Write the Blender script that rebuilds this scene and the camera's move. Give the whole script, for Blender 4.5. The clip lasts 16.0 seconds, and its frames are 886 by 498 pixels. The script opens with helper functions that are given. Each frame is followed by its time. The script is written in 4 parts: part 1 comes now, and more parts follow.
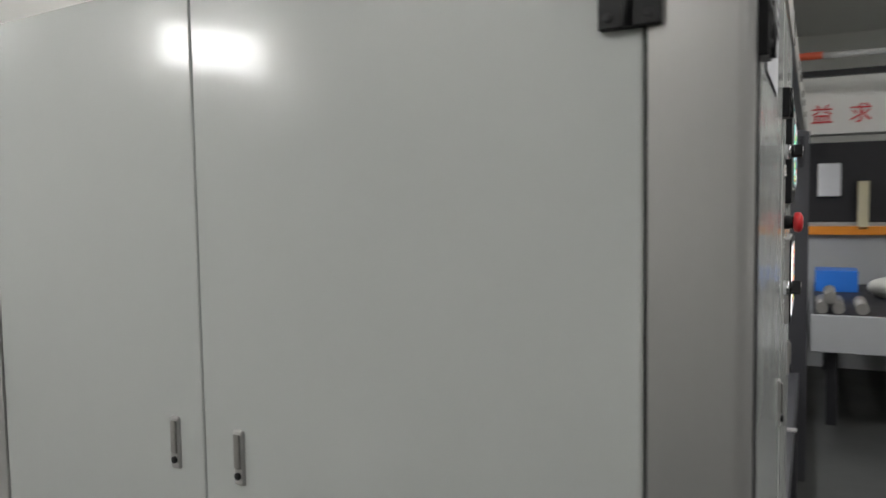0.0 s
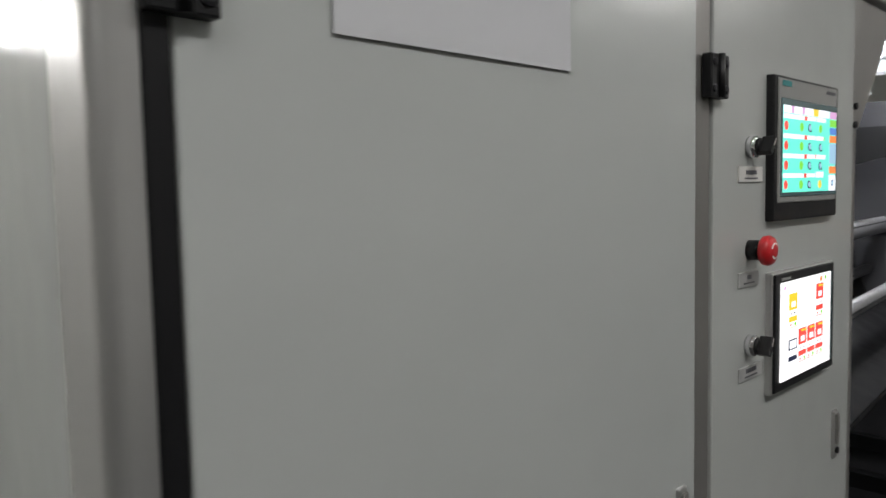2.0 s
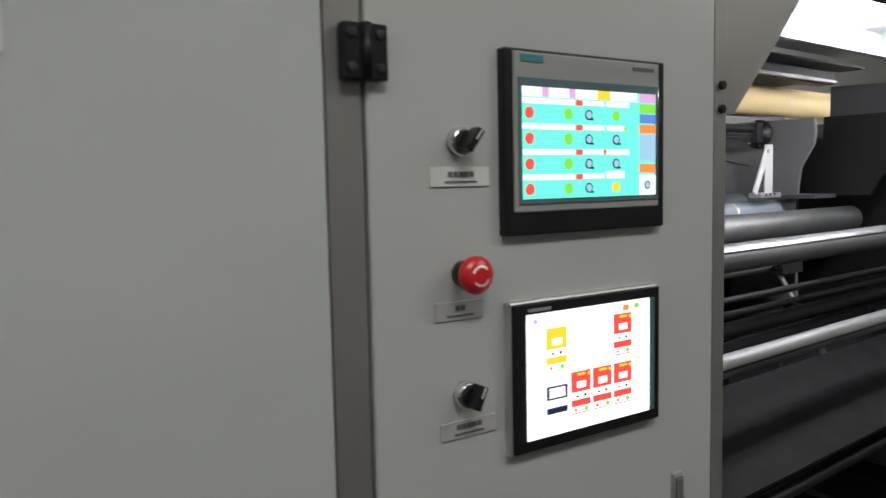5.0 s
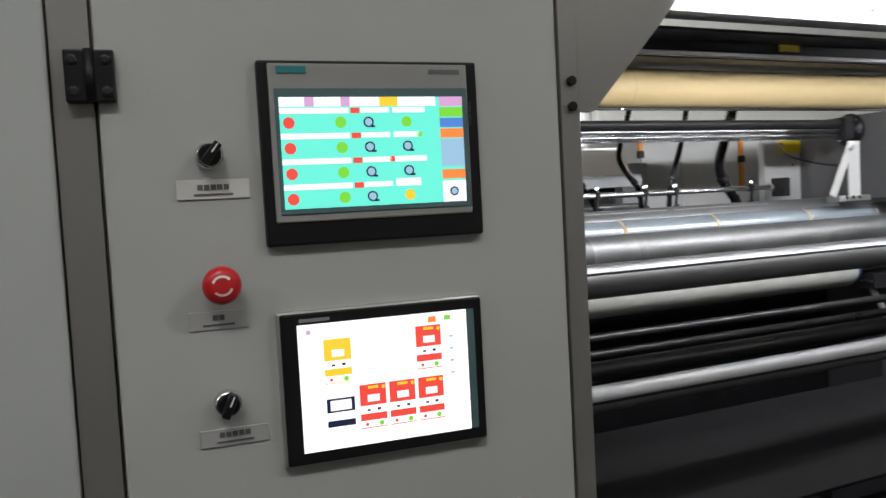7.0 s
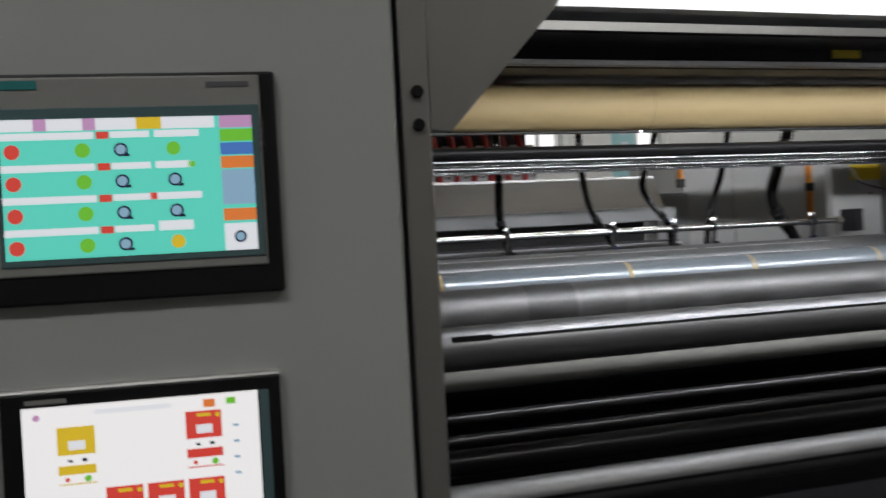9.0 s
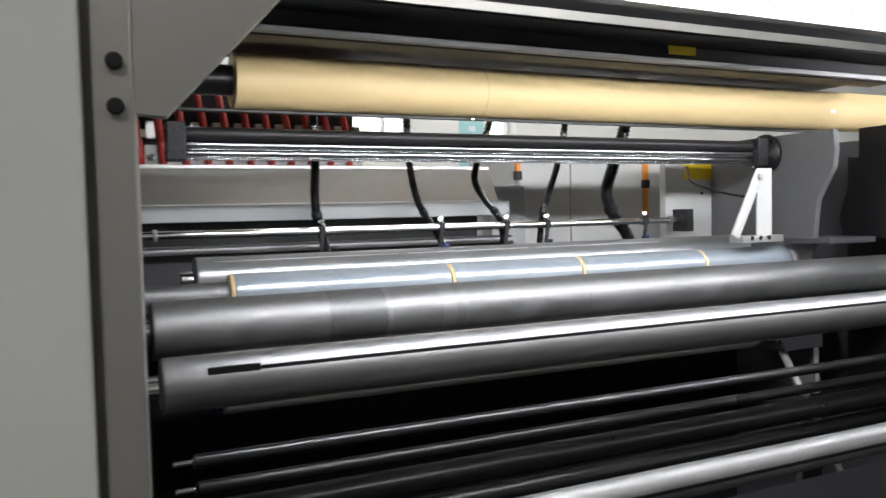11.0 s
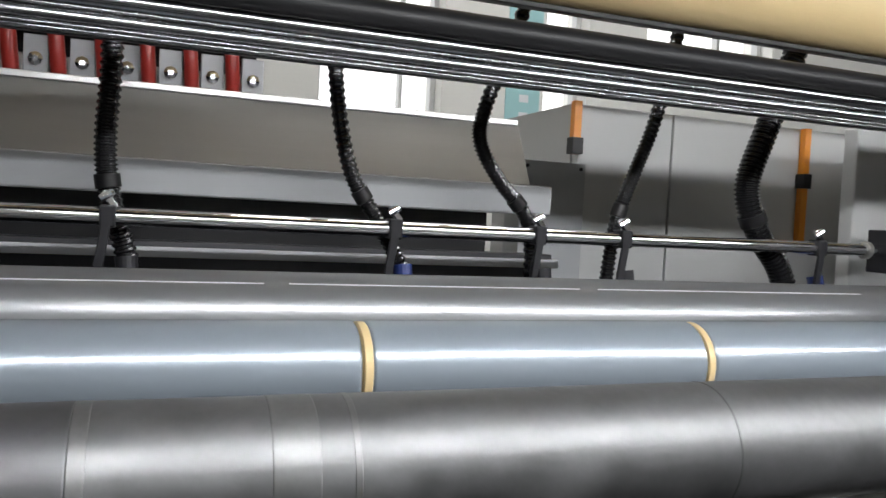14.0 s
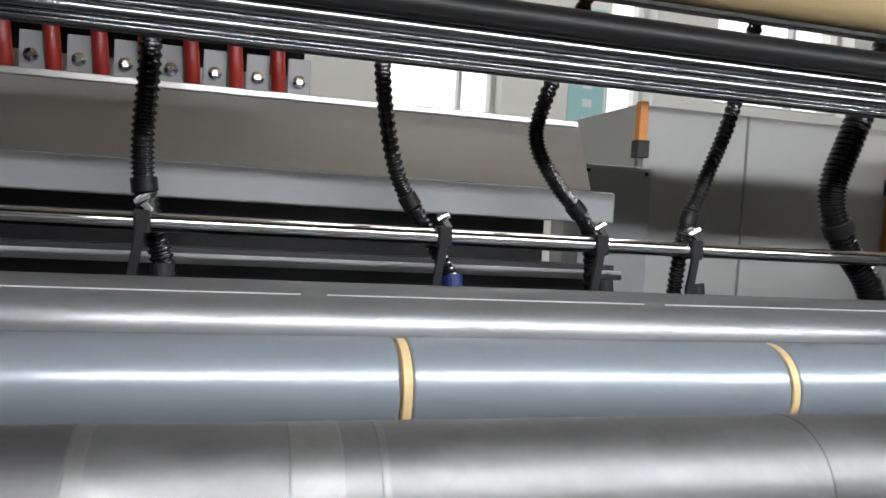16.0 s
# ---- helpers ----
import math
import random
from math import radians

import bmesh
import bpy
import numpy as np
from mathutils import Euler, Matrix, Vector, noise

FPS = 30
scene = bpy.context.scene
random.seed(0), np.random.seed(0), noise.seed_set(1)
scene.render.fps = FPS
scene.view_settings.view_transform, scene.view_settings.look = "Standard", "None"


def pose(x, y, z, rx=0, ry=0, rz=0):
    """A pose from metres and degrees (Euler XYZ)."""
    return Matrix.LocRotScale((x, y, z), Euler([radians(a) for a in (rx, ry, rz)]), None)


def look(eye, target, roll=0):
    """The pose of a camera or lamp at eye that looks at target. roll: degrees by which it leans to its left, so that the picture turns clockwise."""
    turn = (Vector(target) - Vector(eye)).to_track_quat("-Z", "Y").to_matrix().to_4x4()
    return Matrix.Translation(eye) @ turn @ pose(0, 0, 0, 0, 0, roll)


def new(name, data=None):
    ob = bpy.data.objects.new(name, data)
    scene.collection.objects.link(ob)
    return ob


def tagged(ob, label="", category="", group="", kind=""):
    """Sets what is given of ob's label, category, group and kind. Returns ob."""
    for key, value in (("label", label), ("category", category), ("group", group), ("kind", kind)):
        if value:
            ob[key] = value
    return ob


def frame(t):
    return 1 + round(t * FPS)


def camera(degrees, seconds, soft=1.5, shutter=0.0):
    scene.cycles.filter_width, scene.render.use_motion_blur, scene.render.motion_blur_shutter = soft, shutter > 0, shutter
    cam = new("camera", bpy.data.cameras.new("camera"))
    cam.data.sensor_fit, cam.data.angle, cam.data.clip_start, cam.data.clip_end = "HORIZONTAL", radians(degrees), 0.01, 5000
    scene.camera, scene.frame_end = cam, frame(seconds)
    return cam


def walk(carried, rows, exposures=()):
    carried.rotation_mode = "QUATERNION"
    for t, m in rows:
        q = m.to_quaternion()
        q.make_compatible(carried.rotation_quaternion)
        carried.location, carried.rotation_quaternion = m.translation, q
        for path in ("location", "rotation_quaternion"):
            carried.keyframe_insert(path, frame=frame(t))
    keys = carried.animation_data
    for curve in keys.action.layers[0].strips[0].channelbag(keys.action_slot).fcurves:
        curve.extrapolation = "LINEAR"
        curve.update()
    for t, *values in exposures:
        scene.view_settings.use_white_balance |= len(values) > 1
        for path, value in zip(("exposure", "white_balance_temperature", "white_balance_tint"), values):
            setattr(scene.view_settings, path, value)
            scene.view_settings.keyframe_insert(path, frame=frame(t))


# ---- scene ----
cam = camera(60.0, 16.0, shutter=0.5)
PATH = [
    (0, (-1.813, -0.056, 1.449), (-0.017, 0.813, 1.316), -0.9),
    (0.5, (-1.672, -0.287, 1.466), (-0.007, 0.808, 1.293), -0.2),
    (1, (-1.461, -0.372, 1.454), (0.174, 0.769, 1.292), 1.0),
    (1.5, (-1.294, -0.399, 1.472), (0.286, 0.816, 1.311), -0.7),
    (2, (-1.140, -0.463, 1.481), (0.272, 0.945, 1.329), -1.2),
    (2.5, (-0.986, -0.515, 1.487), (0.314, 0.990, 1.273), -0.5),
    (3, (-0.844, -0.472, 1.469), (0.503, 0.994, 1.278), -1.5),
    (3.5, (-0.760, -0.467, 1.477), (0.578, 1.012, 1.329), -2.8),
    (4, (-0.717, -0.533, 1.497), (0.553, 1.003, 1.334), -2.1),
    (4.5, (-0.660, -0.648, 1.500), (0.552, 0.934, 1.326), -0.5),
    (5, (-0.548, -0.699, 1.489), (0.562, 0.956, 1.316), -1.2),
    (5.2, (-0.486, -0.708, 1.477), (0.587, 0.971, 1.307), -1.2),
    (7.3, (-0.041, -0.924, 1.460), (0.463, 1.011, 1.357), -1.8),
    (7.5, (0.000, -0.915, 1.478), (0.381, 1.046, 1.373), -0.6),
    (8, (0.122, -0.902, 1.479), (0.270, 1.088, 1.403), 0.2),
    (8.5, (0.254, -0.854, 1.470), (0.581, 1.118, 1.395), -1.0),
    (8.8, (0.269, -0.812, 1.471), (0.740, 1.130, 1.401), -1.2),
    (9, (0.290, -0.776, 1.462), (0.647, 1.196, 1.450), -3.1),
    (9.5, (0.299, -0.702, 1.477), (0.511, 1.278, 1.490), -2.3),
    (10, (0.393, -0.715, 1.475), (0.842, 1.233, 1.457), -1.3),
    (10.2, (0.413, -0.713, 1.473), (0.911, 1.225, 1.447), -1.8),
    (12.3, (0.526, -0.280, 1.555), (1.452, 1.482, 1.362), 2.8),
    (12.5, (0.586, -0.214, 1.545), (1.469, 1.570, 1.352), 3.0),
    (13, (0.717, -0.042, 1.512), (1.486, 1.801, 1.410), 3.3),
    (13.5, (0.830, 0.117, 1.510), (1.457, 2.013, 1.400), 3.7),
    (14, (0.878, 0.223, 1.487), (1.415, 2.147, 1.400), 3.0),
    (14.5, (0.874, 0.229, 1.485), (1.378, 2.163, 1.406), 3.4),
    (15, (0.866, 0.229, 1.485), (1.374, 2.163, 1.433), 3.9),
    (15.5, (0.867, 0.228, 1.484), (1.331, 2.172, 1.408), 3.2),
    (16, (0.902, 0.274, 1.487), (1.282, 2.236, 1.411), 3.3),
]
EXPOSURES = [(0, -0.12), (0.5, -0.22), (1.5, -0.42), (3.5, -0.42), (5, -0.5), (7.5, -0.9), (9, -1.45), (9.5, -1.4), (10.2, -0.85), (12.3, 0.12), (12.6, 0.0), (13, -0.25), (14, -0.82), (16, -0.9)]
walk(cam, [(t, look(eye, target, roll)) for t, eye, target, roll in PATH], EXPOSURES)

# ---- light ----
world = bpy.data.worlds.new("hall_sky")
scene.world = world
world.use_nodes = True
wn = world.node_tree
sky = wn.nodes.new("ShaderNodeTexSky")
sky.sky_type = "NISHITA"
sky.sun_disc = False
sky.sun_elevation, sky.sun_rotation = radians(40), radians(20)
wn.links.new(sky.outputs[0], wn.nodes["Background"].inputs[0])
wn.nodes["Background"].inputs[1].default_value = 0.1


def area(name, at, target, sx, sy, power, color=(1, 1, 1)):
    data = bpy.data.lights.new(name, "AREA")
    data.shape, data.size, data.size_y, data.energy, data.color = "RECTANGLE", sx, sy, power, color
    ob = new(name, data)
    ob.matrix_world = look(at, target)
    return ob


# ---- materials ----
def mat(name, color, rough=0.5, metal=0.0, coat=0.0, var=0.08, scale=6.0, bump=0.0, bump_scale=120.0, rvar=0.1, stretch=(1, 1, 1),
        emit=None, strength=0.0, alpha=1.0, transmission=0.0, spec=0.5, wave=0.0):
    m = bpy.data.materials.new(name)
    m.use_nodes = True
    nt = m.node_tree
    b = nt.nodes["Principled BSDF"]
    b.inputs["Roughness"].default_value = rough
    b.inputs["Metallic"].default_value = metal
    b.inputs["Coat Weight"].default_value = coat
    b.inputs["Coat Roughness"].default_value = 0.08
    b.inputs["Specular IOR Level"].default_value = spec
    b.inputs["Transmission Weight"].default_value = transmission
    b.inputs["Alpha"].default_value = alpha
    if emit:
        b.inputs["Emission Color"].default_value = (*emit, 1)
        b.inputs["Emission Strength"].default_value = strength
    if var <= 0 and bump <= 0:
        b.inputs["Base Color"].default_value = (*color, 1)
        return m
    co = nt.nodes.new("ShaderNodeTexCoord")
    mp = nt.nodes.new("ShaderNodeMapping")
    mp.inputs["Scale"].default_value = stretch
    nt.links.new(co.outputs["Object"], mp.inputs["Vector"])
    big = nt.nodes.new("ShaderNodeTexNoise")
    big.inputs["Scale"].default_value, big.inputs["Detail"].default_value = scale, 4
    fine = nt.nodes.new("ShaderNodeTexNoise")
    fine.inputs["Scale"].default_value, fine.inputs["Detail"].default_value = bump_scale, 3
    for n in (big, fine):
        nt.links.new(mp.outputs["Vector"], n.inputs["Vector"])
    mix = nt.nodes.new("ShaderNodeMix")
    mix.data_type = "RGBA"
    mix.inputs["A"].default_value = (*[c * (1 - var) for c in color], 1)
    mix.inputs["B"].default_value = (*[min(1, c * (1 + var)) for c in color], 1)
    add = nt.nodes.new("ShaderNodeMath")
    add.operation = "MULTIPLY_ADD"
    add.inputs[1].default_value, add.inputs[2].default_value = 0.35, 0.0
    nt.links.new(fine.outputs["Fac"], add.inputs[0])
    tot = nt.nodes.new("ShaderNodeMath")
    tot.operation = "MULTIPLY_ADD"
    tot.inputs[1].default_value = 0.65
    nt.links.new(big.outputs["Fac"], tot.inputs[0])
    nt.links.new(add.outputs[0], tot.inputs[2])
    nt.links.new(tot.outputs[0], mix.inputs["Factor"])
    nt.links.new(mix.outputs["Result"], b.inputs["Base Color"])
    rr = nt.nodes.new("ShaderNodeMapRange")
    rr.inputs["From Min"].default_value, rr.inputs["From Max"].default_value = 0.3, 0.7
    rr.inputs["To Min"].default_value, rr.inputs["To Max"].default_value = max(0.02, rough * (1 - rvar)), min(1, rough * (1 + rvar))
    nt.links.new(big.outputs["Fac"], rr.inputs["Value"])
    nt.links.new(rr.outputs[0], b.inputs["Roughness"])
    if bump > 0:
        bp = nt.nodes.new("ShaderNodeBump")
        bp.inputs["Strength"].default_value, bp.inputs["Distance"].default_value = bump, 0.002
        nt.links.new(fine.outputs["Fac"], bp.inputs["Height"])
        nt.links.new(bp.outputs["Normal"], b.inputs["Normal"])
        if wave > 0:
            slow = nt.nodes.new("ShaderNodeTexNoise")
            slow.inputs["Scale"].default_value, slow.inputs["Detail"].default_value = 5.0, 2
            nt.links.new(mp.outputs["Vector"], slow.inputs["Vector"])
            dent = nt.nodes.new("ShaderNodeBump")
            dent.inputs["Strength"].default_value, dent.inputs["Distance"].default_value = wave, 0.012
            nt.links.new(slow.outputs["Fac"], dent.inputs["Height"])
            nt.links.new(dent.outputs["Normal"], bp.inputs["Normal"])
    return m


def glow(name, color, strength):
    return mat(name, (0.02, 0.02, 0.02), 0.4, var=0, emit=color, strength=strength, coat=1.0)


PAINT = mat("grey_white_paint", (0.47, 0.49, 0.475), 0.22, coat=0.3, var=0.03, scale=3, bump=0.02, bump_scale=260, rvar=0.12, wave=0.35)
PANEL = mat("panel_paint", (0.46, 0.475, 0.455), 0.24, coat=0.25, var=0.03, scale=4, bump=0.02, bump_scale=260, rvar=0.1, wave=0.35)
STEEL = mat("brushed_steel", (0.56, 0.555, 0.545), 0.34, metal=0.75, var=0.03, scale=5, bump=0.015, bump_scale=300, stretch=(12, 12, 0.8))
STEEL_X = mat("brushed_steel_along", (0.50, 0.49, 0.465), 0.38, metal=0.7, var=0.12, scale=3, bump=0.02, bump_scale=200, stretch=(0.6, 12, 12))
TRIM = mat("dull_steel_trim", (0.3, 0.29, 0.275), 0.4, metal=0.6, var=0.07, scale=7, bump=0.05, bump_scale=300)
RODSTEEL = mat("dark_bright_rod_steel", (0.34, 0.34, 0.35), 0.16, metal=1.0, var=0.08, scale=10, rvar=0.2)
CHROME = mat("chrome", (0.78, 0.78, 0.8), 0.12, metal=1.0, var=0.04, scale=10, rvar=0.3)
ROLLER = mat("dull_roller_steel", (0.25, 0.25, 0.255), 0.5, metal=0.9, var=0.28, scale=16, bump=0.06, bump_scale=60, rvar=0.2)
BANDED = mat("worn_roller_band", (0.19, 0.19, 0.195), 0.52, metal=0.9, var=0.28, scale=16, bump=0.06, bump_scale=60)
POLISHED = mat("polished_band", (0.28, 0.28, 0.28), 0.48, metal=0.9, var=0.25, scale=16)
# darker copy of ALU: weak light low in the machine put into the colour
SHADEALU = mat("shaded_steel_roller", (0.06, 0.06, 0.063), 0.32, metal=0.85, var=0.08, scale=12, rvar=0.1)
ARMGREY = mat("arm_grey_paint", (0.12, 0.12, 0.125), 0.42, var=0.07, scale=6, bump=0.04)
ALU = mat("aluminium_roller", (0.27, 0.27, 0.28), 0.4, metal=0.85, var=0.06, scale=12, rvar=0.1, bump=0.02, bump_scale=160)
DARKROLL = mat("black_anodised", (0.009, 0.009, 0.010), 0.30, metal=0.0, var=0.2, scale=8, rvar=0.1, spec=0.3)
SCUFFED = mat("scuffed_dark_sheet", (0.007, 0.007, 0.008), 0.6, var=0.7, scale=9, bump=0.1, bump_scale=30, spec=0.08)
RUBBER = mat("black_rubber", (0.013, 0.013, 0.014), 0.42, var=0.25, scale=10, bump=0.05, spec=0.3)
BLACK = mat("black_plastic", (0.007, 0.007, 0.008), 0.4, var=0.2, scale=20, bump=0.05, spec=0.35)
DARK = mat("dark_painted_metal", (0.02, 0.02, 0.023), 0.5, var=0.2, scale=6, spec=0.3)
CHARCOAL = mat("charcoal_sheet", (0.018, 0.018, 0.021), 0.5, var=0.3, scale=5, spec=0.3)
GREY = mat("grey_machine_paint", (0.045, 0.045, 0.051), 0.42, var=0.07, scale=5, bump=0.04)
HOSE = mat("black_hose_plastic", (0.010, 0.010, 0.011), 0.2, var=0.2, scale=20)
GREY2 = mat("mid_grey_paint", (0.36, 0.37, 0.38), 0.4, var=0.05, scale=5)
LIGHTGREY = mat("light_grey_paint", (0.50, 0.505, 0.50), 0.4, var=0.05, scale=4, bump=0.04)
WHITEPAINT = mat("white_sheet_metal", (0.72, 0.73, 0.76), 0.4, var=0.05, scale=5)
WALLPAINT = mat("white_wall_paint", (0.74, 0.74, 0.71), 0.7, var=0.05, scale=2, bump=0.15, bump_scale=60)
CARD = mat("cardboard_core", (0.72, 0.55, 0.29), 0.55, var=0.07, scale=12, bump=0.08, bump_scale=90, stretch=(0.4, 3, 3))
FILM = mat("clear_film_roll", (0.30, 0.345, 0.39), 0.32, metal=0.35, coat=0.9, var=0.04, scale=6, rvar=0.05)
SILVERFILM = mat("grey_film_roll", (0.27, 0.275, 0.285), 0.34, metal=0.6, coat=0.3, var=0.06, scale=6, rvar=0.05)
SLEEVE = mat("white_rubber_sleeve", (0.56, 0.56, 0.53), 0.5, var=0.05, scale=10, bump=0.05)
BLUE = mat("blue_tape", (0.02, 0.04, 0.17), 0.4, var=0.1)
RED = mat("red_rubber_hose", (0.30, 0.022, 0.016), 0.35, var=0.15, scale=12)
REDPLASTIC = mat("red_button", (0.62, 0.015, 0.02), 0.3, coat=0.3, var=0.08)
ORANGE = mat("orange_paint", (0.75, 0.26, 0.02), 0.4, var=0.08)
PIPERED = mat("red_pipe_paint", (0.6, 0.09, 0.03), 0.4, var=0.1)
YELLOW = mat("yellow_sticker", (0.8, 0.58, 0.02), 0.45, var=0.06)
PAPER = mat("white_paper", (0.57, 0.575, 0.595), 0.7, var=0.03, scale=10)
LABEL = mat("silver_label", (0.47, 0.47, 0.46), 0.45, metal=0.2, var=0.05)
LABELW = mat("pale_label", (0.66, 0.65, 0.62), 0.45, var=0.04)
INK = mat("dark_ink", (0.11, 0.11, 0.12), 0.6, var=0)
FACE = mat("grey_bezel_face", (0.30, 0.30, 0.285), 0.35, var=0.04)
TEALGLASS = mat("screen_border_glass", (0.10, 0.17, 0.18), 0.08, coat=0.5, var=0.03)
TEAL = mat("teal_badge", (0.02, 0.22, 0.22), 0.4, var=0.02)
WHITEARROW = mat("white_print", (0.8, 0.75, 0.72), 0.5, var=0)
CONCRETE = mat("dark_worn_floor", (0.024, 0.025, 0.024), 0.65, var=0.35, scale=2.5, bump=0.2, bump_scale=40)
WOOD = mat("brown_bench_top", (0.3, 0.19, 0.1), 0.5, var=0.15)
BLUEPLATE = mat("blue_plate", (0.02, 0.16, 0.6), 0.4, var=0.05)
SIGNRED = mat("red_lettering", (0.6, 0.02, 0.03), 0.5, var=0)
LED = glow("led_tube", (0.93, 0.96, 1.0), 14.0)
HALLTUBE = glow("hall_tube", (1.0, 0.985, 0.965), 24.0)
DAY = glow("bright_outdoors", (0.99, 0.99, 1.0), 3.6)
S_TEAL = glow("screen_teal", (0.13, 0.79, 0.63), 2.06)
S_WHITE = glow("screen_white", (0.88, 0.9, 0.95), 2.15)
S_CREAM = glow("screen_cream", (0.92, 0.90, 0.90), 2.47)
S_RED = glow("screen_red", (0.85, 0.07, 0.05), 1.87)
S_GREEN = glow("screen_green", (0.22, 0.75, 0.05), 1.67)
S_YELLOW = glow("screen_yellow", (0.9, 0.62, 0.03), 1.87)
S_PINK = glow("screen_pink", (0.85, 0.45, 0.8), 1.49)
S_BLUE = glow("screen_blue", (0.1, 0.28, 0.8), 1.49)
S_ORANGE = glow("screen_orange", (0.95, 0.25, 0.05), 1.87)
S_SKY = glow("screen_sky", (0.4, 0.66, 0.9), 1.49)
S_NAVY = glow("screen_navy", (0.02, 0.04, 0.14), 0.6)
REDLED = glow("red_indicator", (1.0, 0.05, 0.02), 4.0)


# ---- mesh helpers ----
def obj(name, bm, material, parent=None, smooth=False):
    me = bpy.data.meshes.new(name)
    if smooth:
        for f in bm.faces:
            f.smooth = len(f.verts) <= 4
    bm.to_mesh(me)
    bm.free()
    me.materials.append(material)
    ob = new(name, me)
    if parent:
        ob.parent = parent
    return ob


SKEW = False


def part(name, bm, material, parent, label="", smooth=False):
    if SKEW:
        skew(bm)
    ob = obj(name, bm, material, parent, smooth)
    if label:
        ob["label"] = label
    return ob


def empty(name, label, category, group="", kind=""):
    return tagged(new(name), label, category, group, kind)


def box(x0, x1, y0, y1, z0, z1, bevel=0.0, bm=None):
    own = bmesh.new()
    bmesh.ops.create_cube(own, size=1.0)
    for v in own.verts:
        v.co = Vector(((x0 + x1) / 2 + v.co.x * (x1 - x0), (y0 + y1) / 2 + v.co.y * (y1 - y0), (z0 + z1) / 2 + v.co.z * (z1 - z0)))
    if bevel > 0:
        bmesh.ops.bevel(own, geom=own.edges[:], offset=bevel, segments=2, affect="EDGES", profile=0.5)
    return join(bm, own)


def join(bm, own):
    if bm is None:
        return own
    tmp = bpy.data.meshes.new("tmp")
    own.to_mesh(tmp)
    own.free()
    bm.from_mesh(tmp)
    bpy.data.meshes.remove(tmp)
    return bm


def lathe(profile, axis_from, axis_to, segments=40, bm=None):
    """A turned body: profile of (distance along the axis, radius)."""
    own = bmesh.new()
    a, b = Vector(axis_from), Vector(axis_to)
    d = (b - a).normalized()
    q = d.to_track_quat("Z", "Y").to_matrix()
    rings = []
    for s, r in profile:
        rings.append([own.verts.new(a + d * s + q @ Vector((r * math.cos(2 * math.pi * i / segments), r * math.sin(2 * math.pi * i / segments), 0))) for i in range(segments)])
    for one, two in zip(rings, rings[1:]):
        for i in range(segments):
            own.faces.new((one[i], one[(i + 1) % segments], two[(i + 1) % segments], two[i]))
    own.faces.new(rings[0][::-1])
    own.faces.new(rings[-1])
    return join(bm, own)


def rod(x0, x1, y, z, r, segments=40, chamfer=0.004, bm=None):
    c = min(chamfer, r * 0.5)
    w = x1 - x0
    c = min(c, w * 0.2)
    e = min(0.002, w * 0.1)
    return lathe([(0, r - c), (c, r), (c + e, r), (w - c - e, r), (w - c, r), (w, r - c)], (x0, y, z), (x1, y, z), segments, bm)


def knob(at, way, profile, segments=32, bm=None):
    at, way = Vector(at), Vector(way)
    return lathe(profile, at, at + way, segments, bm)


def prism(points, y0, y1, bm=None, axis="y"):
    """An outline in x and z (or y and z for axis x), given thickness."""
    own = bmesh.new()
    put = (lambda u, v, w: (u, w, v)) if axis == "y" else (lambda u, v, w: (w, u, v))
    front = [own.verts.new(put(u, v, y0)) for u, v in points]
    back = [own.verts.new(put(u, v, y1)) for u, v in points]
    n = len(points)
    own.faces.new(front)
    own.faces.new(back[::-1])
    for i in range(n):
        own.faces.new((front[i], back[i], back[(i + 1) % n], front[(i + 1) % n]))
    bmesh.ops.recalc_face_normals(own, faces=own.faces[:])
    return join(bm, own)


def sweep(points, radius, segments=12, bm=None):
    """A tube along points; radius a number or a function of the step."""
    own = bmesh.new()
    pts = [Vector(p) for p in points]
    rings = []
    for i, p in enumerate(pts):
        d = (pts[min(i + 1, len(pts) - 1)] - pts[max(i - 1, 0)]).normalized()
        q = d.to_track_quat("Z", "Y").to_matrix()
        r = radius(i) if callable(radius) else radius
        rings.append([own.verts.new(p + q @ Vector((r * math.cos(2 * math.pi * k / segments), r * math.sin(2 * math.pi * k / segments), 0))) for k in range(segments)])
    for one, two in zip(rings, rings[1:]):
        best = min(range(segments), key=lambda s: sum((one[k].co - two[(k + s) % segments].co).length for k in range(0, segments, 3)))
        for k in range(segments):
            own.faces.new((one[k], one[(k + 1) % segments], two[(k + 1 + best) % segments], two[(k + best) % segments]))
    own.faces.new(rings[0][::-1])
    own.faces.new(rings[-1])
    bmesh.ops.recalc_face_normals(own, faces=own.faces[:])
    return join(bm, own)


def spline(points, n):
    """n points on a smooth line through the given ones."""
    p = [Vector(q) for q in points]
    p = [2 * p[0] - p[1], *p, 2 * p[-1] - p[-2]]
    out = []
    for i in range(n):
        u = i / (n - 1) * (len(p) - 3)
        k = min(int(u), len(p) - 4)
        f = u - k
        a, b, c, d = p[k:k + 4]
        out.append(0.5 * (2 * b + (c - a) * f + (2 * a - 5 * b + 4 * c - d) * f * f + (3 * b - a - 3 * c + d) * f ** 3))
    return out


def disc(x, z, r, y0, y1, segments=24, bm=None):
    return lathe([(0, r), (abs(y1 - y0), r)], (x, y0, z), (x, y1, z), segments, bm)


